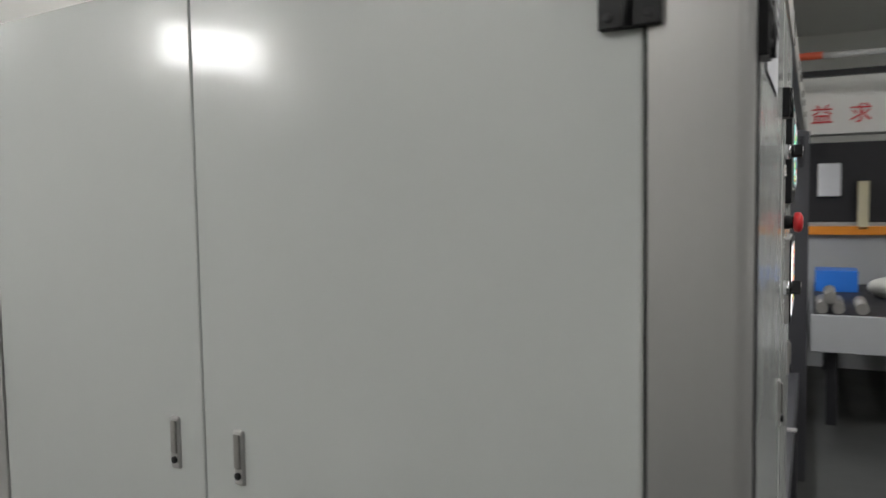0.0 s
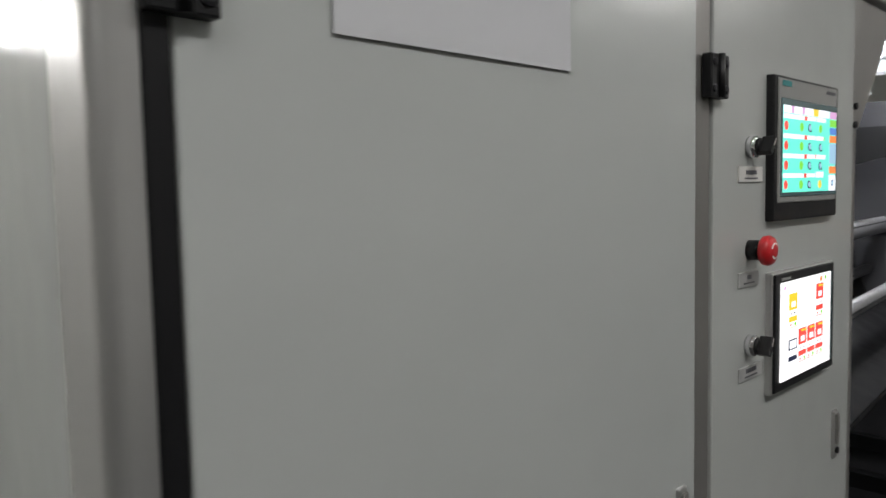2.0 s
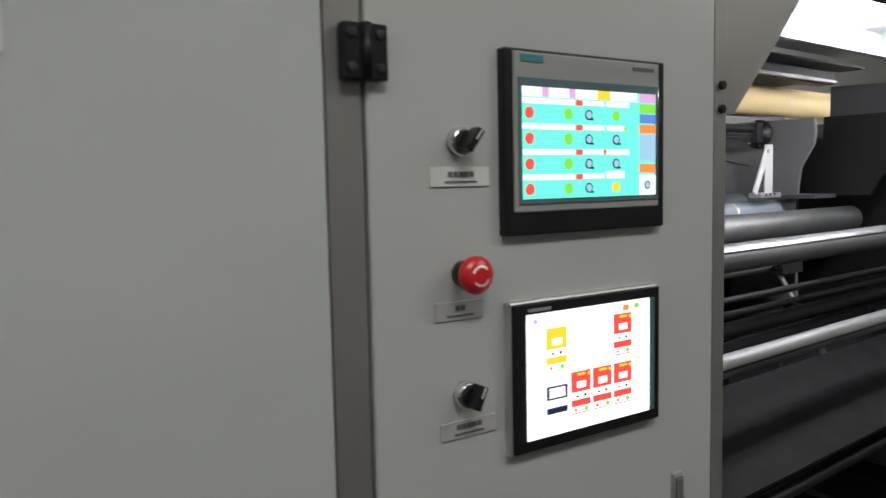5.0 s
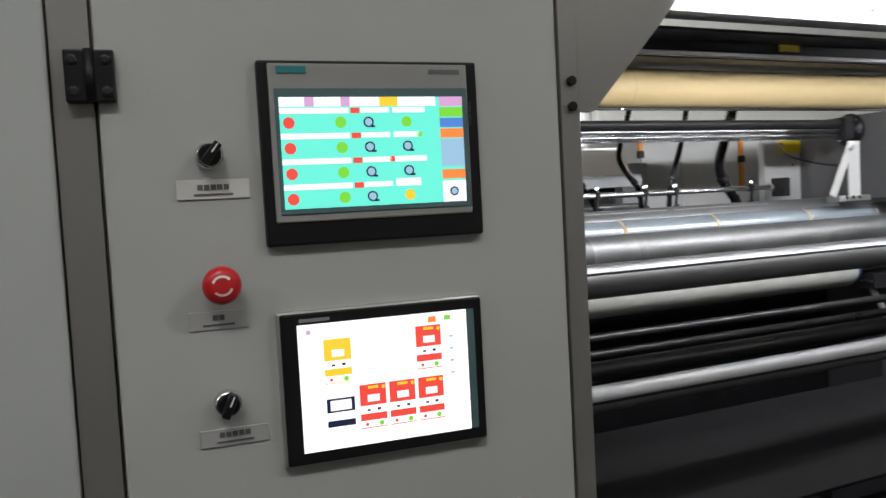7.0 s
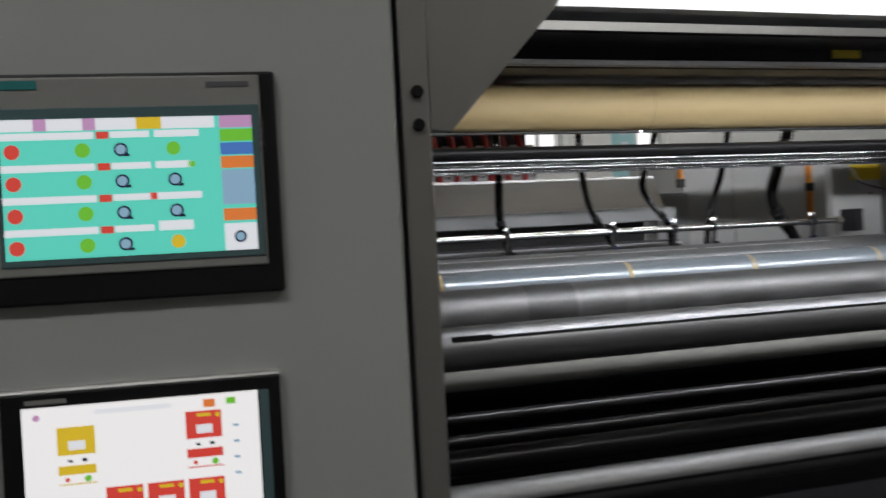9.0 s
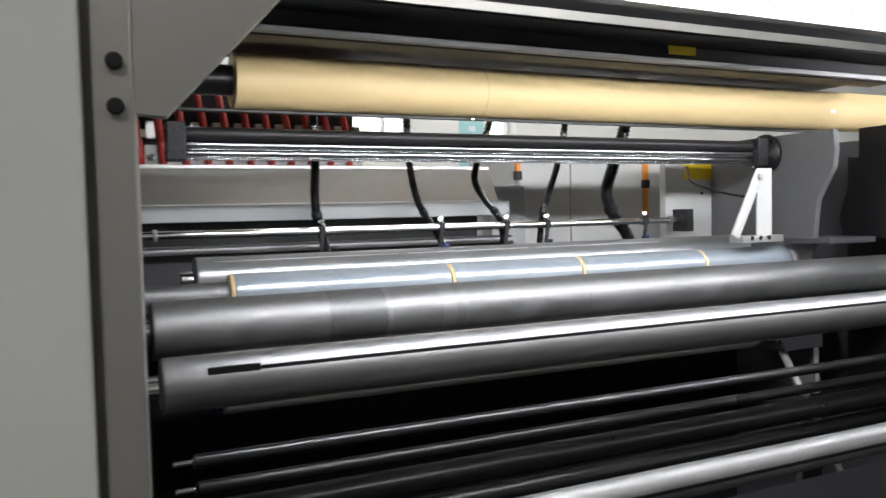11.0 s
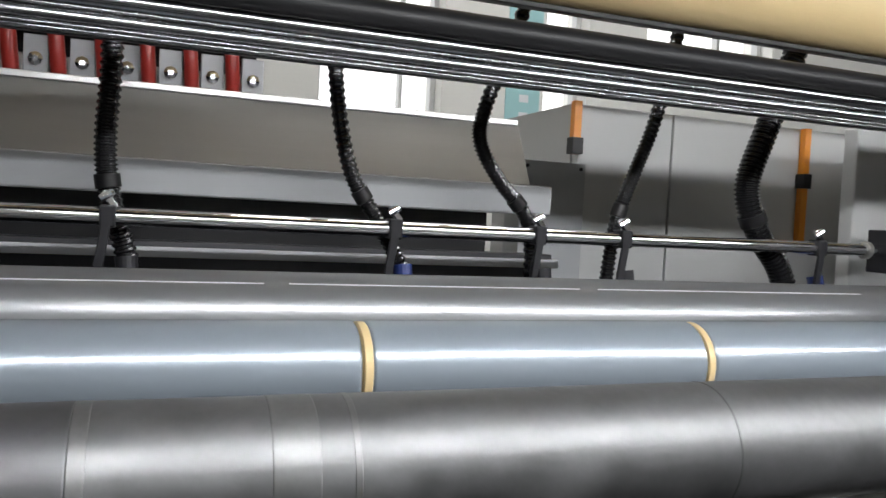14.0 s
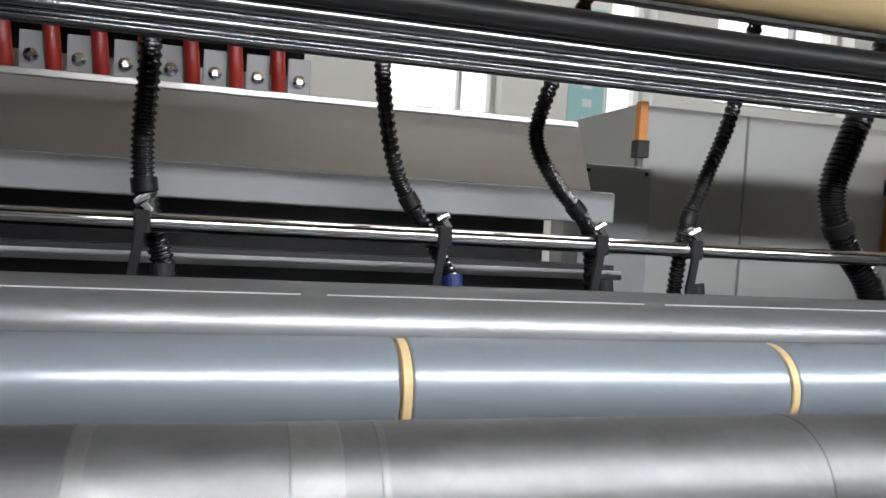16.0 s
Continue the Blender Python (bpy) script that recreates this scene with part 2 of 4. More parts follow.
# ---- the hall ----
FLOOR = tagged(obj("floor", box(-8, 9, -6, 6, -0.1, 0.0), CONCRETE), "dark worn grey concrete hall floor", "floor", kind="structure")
HALLTOP = 3.4
tagged(obj("ceiling", box(-8, 9, -6, 6, HALLTOP, HALLTOP + 0.1), WALLPAINT), "white painted hall ceiling", "ceiling", kind="structure")
tagged(obj("wall_west", box(-8.2, -8, -6, 6, 0, HALLTOP), WALLPAINT), "plain white hall wall", "wall", kind="structure")
tagged(obj("wall_east", box(9, 9.2, -6, 6, 0, HALLTOP), WALLPAINT), "plain white hall wall", "wall", kind="structure")
tagged(obj("wall_south", box(-8, 9, -6.2, -6, 0, HALLTOP), WALLPAINT), "plain white hall wall", "wall", kind="structure")
NORTH = 3.6


def sized(pivot, size):
    return Matrix.Translation(pivot) @ Matrix.Scale(size, 4) @ Matrix.Translation(-Vector(pivot))


# the machine stands at an angle to the cabinet front; its plan units are 0.543 m, those of the wall behind it 0.81 m
TURNED = sized((0.445, -0.70, 1.497), 0.543) @ Matrix.Rotation(radians(4.7), 4, "Z") @ Matrix.Translation((-0.14, 0.12, 0.05))
WALL_TURNED = sized((0.87, 0.22, 1.487), 1.5) @ TURNED
FL = (TURNED.inverted() @ Vector((0, 0, 0))).z           # the hall floor in the machine's units
WFL = (WALL_TURNED.inverted() @ Vector((0, 0, 0))).z     # floor and ceiling in the wall's units
WTOP = (WALL_TURNED.inverted() @ Vector((0, 0, HALLTOP))).z


def turn_new(before, m):
    for ob in list(scene.objects):
        if ob.name not in before and ob.parent is None and ob.type != "LIGHT":
            ob.matrix_basis = m @ ob.matrix_basis


seen_before = {ob.name for ob in scene.objects}
WINDOWS = [(1.98, 2.46, 1.80, 2.5), (2.90, 3.10, 1.72, 2.5), (3.38, 4.06, 1.97, 2.5)]
bm = bmesh.new()
xs = -10.0
for x0, x1, z0, z1 in WINDOWS:
    box(xs, x0, NORTH, NORTH + 0.2, WFL, WTOP, bm=bm)
    box(x0, x1, NORTH, NORTH + 0.2, WFL, z0, bm=bm)
    box(x0, x1, NORTH, NORTH + 0.2, z1, WTOP, bm=bm)
    xs = x1
box(xs, 12, NORTH, NORTH + 0.2, WFL, WTOP, bm=bm)
tagged(obj("wall_north", bm, WALLPAINT), "white hall wall with bright windows", "wall", kind="structure")
for i, (x0, x1, z0, z1) in enumerate(WINDOWS):
    win = empty(f"window_{i + 1}", "bright daylit window with a pale frame", "window", kind="structure")
    bm = bmesh.new()
    for a, b, c, d in ((x0, x1, z0, z0 + 0.025), (x0, x1, z1 - 0.025, z1), (x0, x0 + 0.02, z0 + 0.025, z1 - 0.025), (x1 - 0.02, x1, z0 + 0.025, z1 - 0.025)):
        box(a, b, NORTH + 0.08, NORTH + 0.12, c, d, bm=bm)
    m = (x0 + x1) / 2 + 0.09
    if x1 - x0 > 0.3:
        box(m, m + 0.015, NORTH + 0.08, NORTH + 0.12, z0 + 0.025, z1 - 0.025, bm=bm)
    part("window_frame", bm, LIGHTGREY, win)
tagged(obj("backdrop", box(-10, 12, NORTH + 0.5, NORTH + 0.52, WFL, WTOP), DAY), "bright white daylight outside the windows", "daylight", kind="structure")
for x0, x1, z in ((-1.95, -1.4, 2.08), (-0.65, -0.05, 2.12)):
    lamp = empty("wall_lamp", "lit white tube lamp on the hall wall", "lamp", "wall lamps")
    part("housing", box(x0, x1, NORTH - 0.06, NORTH, z - 0.11, z + 0.11, 0.01), WHITEPAINT, lamp)
    part("diffuser", box(x0 + 0.02, x1 - 0.02, NORTH - 0.085, NORTH - 0.062, z - 0.095, z + 0.095, 0.008), HALLTUBE, lamp, "glowing white diffuser")
poster = empty("wall_poster", "pale turquoise poster on the hall wall", "poster")
part("sheet", box(2.73, 2.88, NORTH - 0.006, NORTH - 0.002, 1.70, 2.28), mat("poster_print", (0.35, 0.6, 0.62), 0.6, var=0.05), poster)
for k in range(6):
    part("print_bar", box(2.79, 2.83, NORTH - 0.008, NORTH - 0.005, 1.76 + 0.07 * k, 1.79 + 0.07 * k), WHITEPAINT, poster)
turn_new(seen_before, WALL_TURNED)


def hall_lamp(x, y, length=1.2):
    lamp = empty("ceiling_lamp", "white twin-tube fluorescent ceiling lamp", "lamp", "hall lamps")
    part("housing", box(x - length / 2, x + length / 2, y - 0.07, y + 0.07, HALLTOP - 0.1, HALLTOP, 0.01), WHITEPAINT, lamp)
    for s in (-0.035, 0.035):
        part("tube", rod(x - length / 2 + 0.03, x + length / 2 - 0.03, y + s, HALLTOP - 0.12, 0.014, 16), HALLTUBE, lamp, smooth=True)


# the last lamp is an unseen addition that brightens the machine's back
HALL_LAMPS = [(-3.2, -1.4), (-0.6, -1.6), (2.0, -1.8), (5.2, -3.0), (-3.0, 1.8), (1.6, 1.5)]
for x, y in HALL_LAMPS:
    hall_lamp(x, y)
    area("hall_light", (x, y, HALLTOP - 0.16), (x, y, 0), 1.2, 0.14, 37, (1.0, 0.985, 0.965))


# ---- switch cabinet ----
CX0, CX1, CTOP = -0.963, 0.395, 1.822
cab = empty("electrical_cabinet", "light grey glossy electrical cabinet with steel trim at the machine side", "cabinet")
part("carcass", box(-0.75, 0.0, 0.03, 1.3, 0.06, CTOP - 0.004), TRIM, cab)
part("carcass", box(0.002, CX1, 0.03, 0.24, 0.06, CTOP - 0.004), TRIM, cab)
part("plinth", box(-0.84, CX1 - 0.02, 0.06, 0.22, 0.0, 0.06), DARK, cab)


def skew(bm):
    """Turns the cabinet's end, built square, to its true angle."""
    bmesh.ops.rotate(bm, verts=bm.verts[:], cent=(CX0, 0, 0), matrix=Matrix.Rotation(radians(-7), 3, "Z"))
    return bm


def recessed_handle(parent, at, way, height=0.09):
    """A slim flush pull with a lock, upright, on a face that looks to way."""
    x, y, z = at
    wx, wy = way
    ux, uy = wy, wx
    h, w = height, 0.011
    def slab(u, z0, z1, a, b, bev):
        c = [(x + ux * s * u + wx * k, y + uy * s * u + wy * k) for s in (-1, 1) for k in (a, b)]
        return box(min(p[0] for p in c), max(p[0] for p in c), min(p[1] for p in c), max(p[1] for p in c), z0, z1, bev)
    hd = part("handle", slab(w, z, z + h, -0.004, 0.005, 0.003), STEEL, parent, "slim brushed steel flush handle")
    part("grip", slab(w * 0.62, z + h * 0.3, z + h * 0.93, 0.004, 0.009, 0.002), TRIM, hd)
    part("lock", knob((x + wx * 0.004, y + wy * 0.004, z + h * 0.17), (wx, wy, 0), [(0, 0.006), (0.005, 0.006), (0.006, 0.004)], 16), BLACK, hd)


def hinge(parent, x, z, way, at_y=0.0, w=0.05, h=0.058):
    """A black cast hinge: two leaves, a barrel and four screws."""
    hg = part("hinge", box(x - w / 2, x + w / 2, at_y - 0.010, at_y + 0.004, z, z + h, 0.002) if way == "y" else box(at_y - 0.010, at_y + 0.004, x - w / 2, x + w / 2, z, z + h, 0.002), BLACK, parent, "black cast door hinge")
    if way == "y":
        part("barrel", lathe([(0, 0.005), (h, 0.005)], (x, at_y - 0.011, z), (x, at_y - 0.011, z + h), 14), BLACK, hg, smooth=True)
    else:
        part("barrel", lathe([(0, 0.005), (h, 0.005)], (at_y - 0.011, x, z), (at_y - 0.011, x, z + h), 14), BLACK, hg, smooth=True)
    for s in (-1, 1):
        for k in (0.2, 0.8):
            if way == "y":
                part("screw", knob((x + s * w * 0.33, at_y - 0.0095, z + h * k), (0, -1, 0), [(0, 0.0055), (0.002, 0.0055), (0.003, 0.003)], 12), DARK, hg)
            else:
                part("screw", knob((at_y - 0.0095, x + s * w * 0.33, z + h * k), (-1, 0, 0), [(0, 0.0055), (0.002, 0.0055), (0.003, 0.003)], 12), DARK, hg)


# corner post with a rounded edge
curve = [(CX0 + 0.016 + 0.016 * math.cos(math.pi + k / 6 * math.pi / 2), 0.016 + 0.016 * math.sin(math.pi + k / 6 * math.pi / 2)) for k in range(7)]
outline = [(CX0 + 0.0135, 0.11), *curve, (-0.922, 0.0), (-0.922, 0.03), (CX0 + 0.045, 0.11)]
own = bmesh.new()
lo = [own.verts.new((x, y, 0.06)) for x, y in outline]
hi = [own.verts.new((x, y, CTOP)) for x, y in outline]
own.faces.new(lo[::-1])
own.faces.new(hi)
for i in range(len(outline)):
    own.faces.new((lo[i], lo[(i + 1) % len(outline)], hi[(i + 1) % len(outline)], hi[i]))
bmesh.ops.recalc_face_normals(own, faces=own.faces[:])
part("corner_post", own, STEEL, cab, "rounded brushed steel corner post")
part("dark_gap", skew(box(CX0 + 0.01, CX0 + 0.03, 0.1105, 0.116, 0.06, CTOP)), BLACK, cab)
end_a = part("door", skew(box(CX0 + 0.002, CX0 + 0.024, 0.117, 0.860, 0.09, CTOP - 0.01, 0.003)), PAINT, cab, "glossy grey-white end door")
end_b = part("door", skew(box(CX0 + 0.002, CX0 + 0.024, 0.8635, 1.488, 0.09, CTOP - 0.01, 0.003)), PAINT, cab, "glossy grey-white end door")
part("end_trim", skew(box(CX0, CX0 + 0.03, 1.493, 1.54, 0.06, CTOP)), STEEL, cab)
part("end_sheet", skew(box(CX0 + 0.026, CX0 + 0.034, 0.117, 1.53, 0.06, CTOP - 0.004)), TRIM, cab)
SKEW = True
recessed_handle(end_a, (CX0 + 0.002, 0.777, 0.992), (-1, 0))
recessed_handle(end_b, (CX0 + 0.002, 0.933, 0.992), (-1, 0))
hinge(end_a, 0.130, 1.632, "x", CX0, 0.07, 0.062)
SKEW = False
door2 = part("door", box(-0.912, -0.216, 0.0, 0.022, 0.09, CTOP - 0.006, 0.003), PAINT, cab, "glossy grey-white front door")
recessed_handle(door2, (-0.256, 0.0, 1.008), (0, -1))
hinge(door2, -0.908, 1.593, "y", -0.002, 0.05, 0.06)
part("dark_gap", box(-0.921, -0.9125, 0.008, 0.03, 0.06, CTOP), BLACK, cab)
# black strip added for the dark gradient along the post's front edge
part("dark_band", box(-0.933, -0.9135, -0.0025, 0.006, 0.06, CTOP, 0.002), BLACK, cab, "added black strip standing in for the dark gradient beside the post")
part("mullion", box(-0.213, -0.173, 0.004, 0.03, 0.06, CTOP), TRIM, cab, "dull steel upright strip")
panel = part("control_door", box(-0.169, 0.39, 0.0, 0.022, 0.09, CTOP - 0.006, 0.003), PANEL, cab, "light grey control door with two screens")
hinge(panel, -0.174, 1.593, "y", -0.002, 0.05, 0.056)
recessed_handle(panel, (0.312, 0.0, 0.985), (0, -1), 0.088)

# paper notice with taped corners
notice = empty("paper_notice", "white paper sheet taped to the grey cabinet door", "paper")
own = bmesh.new()
nx, nz = 12, 8
grid = [[own.verts.new((-0.787 + 0.297 * i / nx, -0.0025 - 0.0006 * math.sin(math.pi * i / nx) * (1 - j / nz) ** 2, 1.598 + 0.205 * j / nz)) for i in range(nx + 1)] for j in range(nz + 1)]
for j in range(nz):
    for i in range(nx):
        own.faces.new((grid[j][i], grid[j][i + 1], grid[j + 1][i + 1], grid[j + 1][i]))
bmesh.ops.recalc_face_normals(own, faces=own.faces[:])
sheet = part("sheet", own, PAPER, notice)
mod = sheet.modifiers.new("thick", "SOLIDIFY")
mod.thickness = 0.0004
for k, (w, zz) in enumerate(((0.15, 1.735), (0.17, 1.715), (0.13, 1.695), (0.1, 1.675))):
    part("text_line", box(-0.62 - w / 2 + 0.04, -0.62 + w / 2 + 0.04, -0.0052, -0.0046, zz, zz + 0.009), INK, notice)


# ---- operator screens ----
def slab_part(name, x0, x1, z0, z1, y0, y1, material, parent, bevel=0.0, label=""):
    return part(name, box(x0, x1, y0, y1, z0, z1, bevel), material, parent, label)


UL, UR, UT, UB = 0.0, 0.27, 1.64, 1.425
upper = empty("touch_panel", "black and grey touch panel with a lit turquoise screen", "screen")
slab_part("bezel", UL, UR, UB, UT, -0.012, 0.004, BLACK, upper, 0.003, "black screen bezel")
slab_part("face", 0.012, 0.256, 1.452, 1.636, -0.0145, -0.010, FACE, upper, 0.002, "grey face plate")
slab_part("glass_border", 0.018, 0.254, 1.461, 1.607, -0.016, -0.0135, TEALGLASS, upper, 0.001)
slab_part("badge", 0.022, 0.056, 1.6245, 1.6325, -0.0155, -0.014, TEAL, upper)
slab_part("model_mark", 0.206, 0.246, 1.6245, 1.6295, -0.0152, -0.0142, INK, upper)
X0, X1, Z0, Z1 = 0.0225, 0.2470, 1.4675, 1.5965
YS = -0.0165
slab_part("display", X0, X1, Z0, Z1, YS, -0.0145, S_TEAL, upper, 0, "lit turquoise display")


def su(u):
    return X0 + u * (X1 - X0)


def sv(v):
    return Z1 - v * (Z1 - Z0)


def icon_rect(parent, u0, u1, v0, v1, material, lift=0.0004, name="screen_field"):
    part(name, box(su(u0), su(u1), YS - lift, YS, sv(v1), sv(v0)), material, parent)


def icon_disc(parent, u, v, r, material, lift=0.0008, name="screen_lamp"):
    part(name, disc(su(u), sv(v), r, YS - lift, YS, 20), material, parent)


for u0, u1, m in ((0.0, 0.13, S_WHITE), (0.13, 0.18, S_PINK), (0.18, 0.32, S_WHITE), (0.32, 0.37, S_PINK), (0.37, 0.53, S_WHITE), (0.53, 0.63, S_YELLOW), (0.63, 0.845, S_WHITE)):
    icon_rect(upper, u0, u1, 0.0, 0.085, m)
for k in range(4):
    v = 0.125 + 0.228 * k
    icon_rect(upper, 0.0, 0.36, v - 0.028, v + 0.022, S_WHITE)
    icon_rect(upper, 0.37, 0.42, v - 0.028, v + 0.024, S_RED)
    icon_rect(upper, 0.425, 0.58, v - 0.028, v + 0.018, S_WHITE)
    icon_rect(upper, 0.60, 0.78 - 0.04 * (k % 2), v - 0.03 + (0.0 if k < 3 else -0.02), v + 0.02, S_WHITE)
    icon_disc(upper, 0.045, v + 0.105, 0.0068, S_RED)
    icon_disc(upper, 0.315, v + 0.105, 0.0068, S_GREEN)
    for uu, mm in ((0.465, S_NAVY), (0.675, (S_GREEN, S_NAVY, S_NAVY, S_YELLOW)[k])):
        icon_disc(upper, uu, v + 0.105, 0.0064, mm)
        if mm is S_NAVY:
            icon_disc(upper, uu, v + 0.105, 0.0045, S_SKY, 0.0012)
            icon_rect(upper, uu + 0.01, uu + 0.035, v + 0.135, v + 0.155, S_NAVY, 0.0010)
for v0, v1, m in ((0.0, 0.09, S_PINK), (0.1, 0.19, S_GREEN), (0.2, 0.29, S_BLUE), (0.3, 0.39, S_ORANGE), (0.4, 0.66, S_SKY), (0.69, 0.78, S_ORANGE), (0.8, 1.0, S_WHITE)):
    icon_rect(upper, 0.865, 1.0, v0, v1, m)
icon_disc(upper, 0.93, 0.9, 0.0058, S_NAVY)
icon_disc(upper, 0.93, 0.9, 0.0040, S_SKY, 0.0012)
icon_rect(upper, 0.57, 0.60, 0.55, 0.60, S_RED)
icon_rect(upper, 0.73, 0.76, 0.33, 0.37, S_GREEN)
text = bpy.data.curves.new("side_lettering", "FONT")
text.body, text.size, text.extrude, text.align_x = "TOUCH", 0.0085, 0.0001, "CENTER"
word = new("side_lettering", text)
word.data.materials.append(INK)
word.parent = upper
word.matrix_basis = pose(0.2525, -0.0164, 1.576, 90, 90, 0)

LX0, LX1, LT, LB = 0.008, 0.261, 1.345, 1.165
lower = empty("touch_panel", "black steel-rimmed touch panel with a lit white screen", "screen")
slab_part("rim", LX0 - 0.004, LX1, LB - 0.003, LT + 0.003, -0.010, 0.004, STEEL, lower, 0.003, "brushed steel rim")
slab_part("bezel", LX0, LX1 - 0.001, LB, LT, -0.0135, -0.006, BLACK, lower, 0.002, "black screen bezel")
X0, X1, Z0, Z1 = 0.027, 0.2385, 1.1795, 1.3315
YS = -0.0150
slab_part("display", X0, X1, Z0, Z1, YS, -0.013, S_CREAM, lower, 0, "lit cream-white display")
slab_part("maker_mark", 0.03, 0.066, 1.3345, 1.3385, -0.0142, -0.0134, FACE, lower)
slab_part("green_edge", 0.240, 0.249, 1.1795, 1.3315, -0.0142, -0.0133, TEALGLASS, lower)


def tile(u, v, top, low):
    icon_rect(lower, u, u + 0.155, v, v + 0.17, top, name="screen_tile")
    icon_rect(lower, u + 0.045, u + 0.115, v + 0.085, v + 0.14, S_WHITE, 0.0009)
    icon_rect(lower, u + 0.05, u + 0.11, v + 0.015, v + 0.035, S_YELLOW, 0.0009)
    icon_disc(lower, u + 0.14, v + 0.03, 0.0022, S_YELLOW, 0.0010)
    icon_rect(lower, u + 0.04, u + 0.06, v + 0.20, v + 0.215, S_NAVY)
    icon_rect(lower, u + 0.10, u + 0.12, v + 0.195, v + 0.215, S_NAVY)
    icon_rect(lower, u, u + 0.155, v + 0.235, v + 0.29, low, name="screen_tile")
    icon_disc(lower, u + 0.035, v + 0.32, 0.002, S_RED)
    icon_disc(lower, u + 0.12, v + 0.32, 0.003, S_GREEN)
    icon_rect(lower, u, u + 0.155, v + 0.345, v + 0.352, low, name="screen_rule")


tile(0.14, 0.13, S_YELLOW, S_YELLOW)
tile(0.68, 0.10, S_RED, S_RED)
for u in (0.33, 0.505, 0.68):
    tile(u, 0.52, S_RED, S_RED)
icon_rect(lower, 0.14, 0.30, 0.60, 0.71, S_NAVY)
icon_rect(lower, 0.16, 0.28, 0.615, 0.695, S_WHITE, 0.0009)
icon_rect(lower, 0.14, 0.30, 0.775, 0.825, S_NAVY)
icon_rect(lower, 0.76, 0.81, 0.03, 0.08, S_ORANGE)
icon_rect(lower, 0.86, 0.90, 0.03, 0.07, S_GREEN)
icon_disc(lower, 0.06, 0.06, 0.003, S_PINK)
icon_rect(lower, 0.30, 0.62, 0.035, 0.065, S_WHITE)
for k in range(4):
    icon_rect(lower, 0.885, 0.91, 0.2 + 0.1 * k, 0.215 + 0.1 * k, S_SKY)


# ---- switches and labels ----
def selector(x, z, turn):
    sw = empty("selector_switch", "black rotary selector switch with a chrome collar", "switch", "selector switches")
    part("collar", knob((x, 0.0, z), (0, -1, 0), [(0, 0.0155), (0.010, 0.0155), (0.013, 0.013)]), CHROME, sw, "chrome collar", True)
    part("hub", knob((x, -0.010, z), (0, -1, 0), [(0, 0.0125), (0.006, 0.0125), (0.008, 0.011)]), BLACK, sw, smooth=True)
    grip = box(-0.0048, 0.0048, -0.034, -0.016, -0.0125, 0.0155, 0.0015)
    bmesh.ops.rotate(grip, verts=grip.verts[:], cent=(0, 0, 0), matrix=Matrix.Rotation(radians(turn), 3, "Y"))
    bmesh.ops.translate(grip, verts=grip.verts[:], vec=(x, 0, z))
    g = part("grip", grip, BLACK, sw)
    mark = box(-0.0008, 0.0008, -0.0346, -0.0338, 0.002, 0.014)
    bmesh.ops.rotate(mark, verts=mark.verts[:], cent=(0, 0, 0), matrix=Matrix.Rotation(radians(turn), 3, "Y"))
    bmesh.ops.translate(mark, verts=mark.verts[:], vec=(x, 0, z))
    part("pointer", mark, WHITEARROW, g)


selector(-0.057, 1.533, 38)
selector(-0.055, 1.249, 25)
stop = empty("emergency_stop_button", "red mushroom emergency stop button on a black collar", "button")
part("collar", knob((-0.054, 0.0, 1.387), (0, -1, 0), [(0, 0.0145), (0.012, 0.0145), (0.02, 0.013)]), BLACK, stop, smooth=True)
cap = part("cap", knob((-0.054, -0.018, 1.387), (0, -1, 0), [(0, 0.0165), (0.003, 0.0205), (0.010, 0.0215), (0.015, 0.019), (0.018, 0.013), (0.019, 0.006)], 36), REDPLASTIC, stop, "red mushroom cap", True)
for a0 in (40, 220):
    own = bmesh.new()
    inner, outer = [], []
    for k in range(12):
        a = radians(a0 + 120 * k / 11)
        inner.append(own.verts.new((-0.054 + 0.0092 * math.cos(a), -0.0370, 1.387 + 0.0092 * math.sin(a))))
        outer.append(own.verts.new((-0.054 + 0.0118 * math.cos(a), -0.0362, 1.387 + 0.0118 * math.sin(a))))
    for k in range(11):
        own.faces.new((inner[k], inner[k + 1], outer[k + 1], outer[k]))
    part("arrow", own, WHITEARROW, cap)


def plate(x0, x1, z0, z1, material, label):
    pl = empty("label_plate", label, "label", "switch labels")
    part("plate", box(x0, x1, -0.0022, 0.0005, z0, z1, 0.0006), material, pl)
    m = (x0 + x1) / 2
    w = (x1 - x0) * 0.27
    n = 5 if x1 - x0 > 0.07 else 2
    for k in range(n):
        cx = m + (k - (n - 1) / 2) * 0.0072
        part("lettering", box(cx - 0.0029, cx + 0.0029, -0.0030, -0.0021, z0 + 0.0105, z0 + 0.0165), INK, pl)
    part("lettering", box(m - w, m + w, -0.0030, -0.0021, z0 + 0.0040, z0 + 0.0062), INK, pl)


plate(-0.095, -0.015, 1.484, 1.506, LABELW, "pale plate with dark lettering under a switch")
plate(-0.092, -0.026, 1.335, 1.356, LABEL, "silver plate with dark lettering under the stop button")
plate(-0.088, -0.011, 1.199, 1.219, LABEL, "silver plate with dark lettering under a switch")


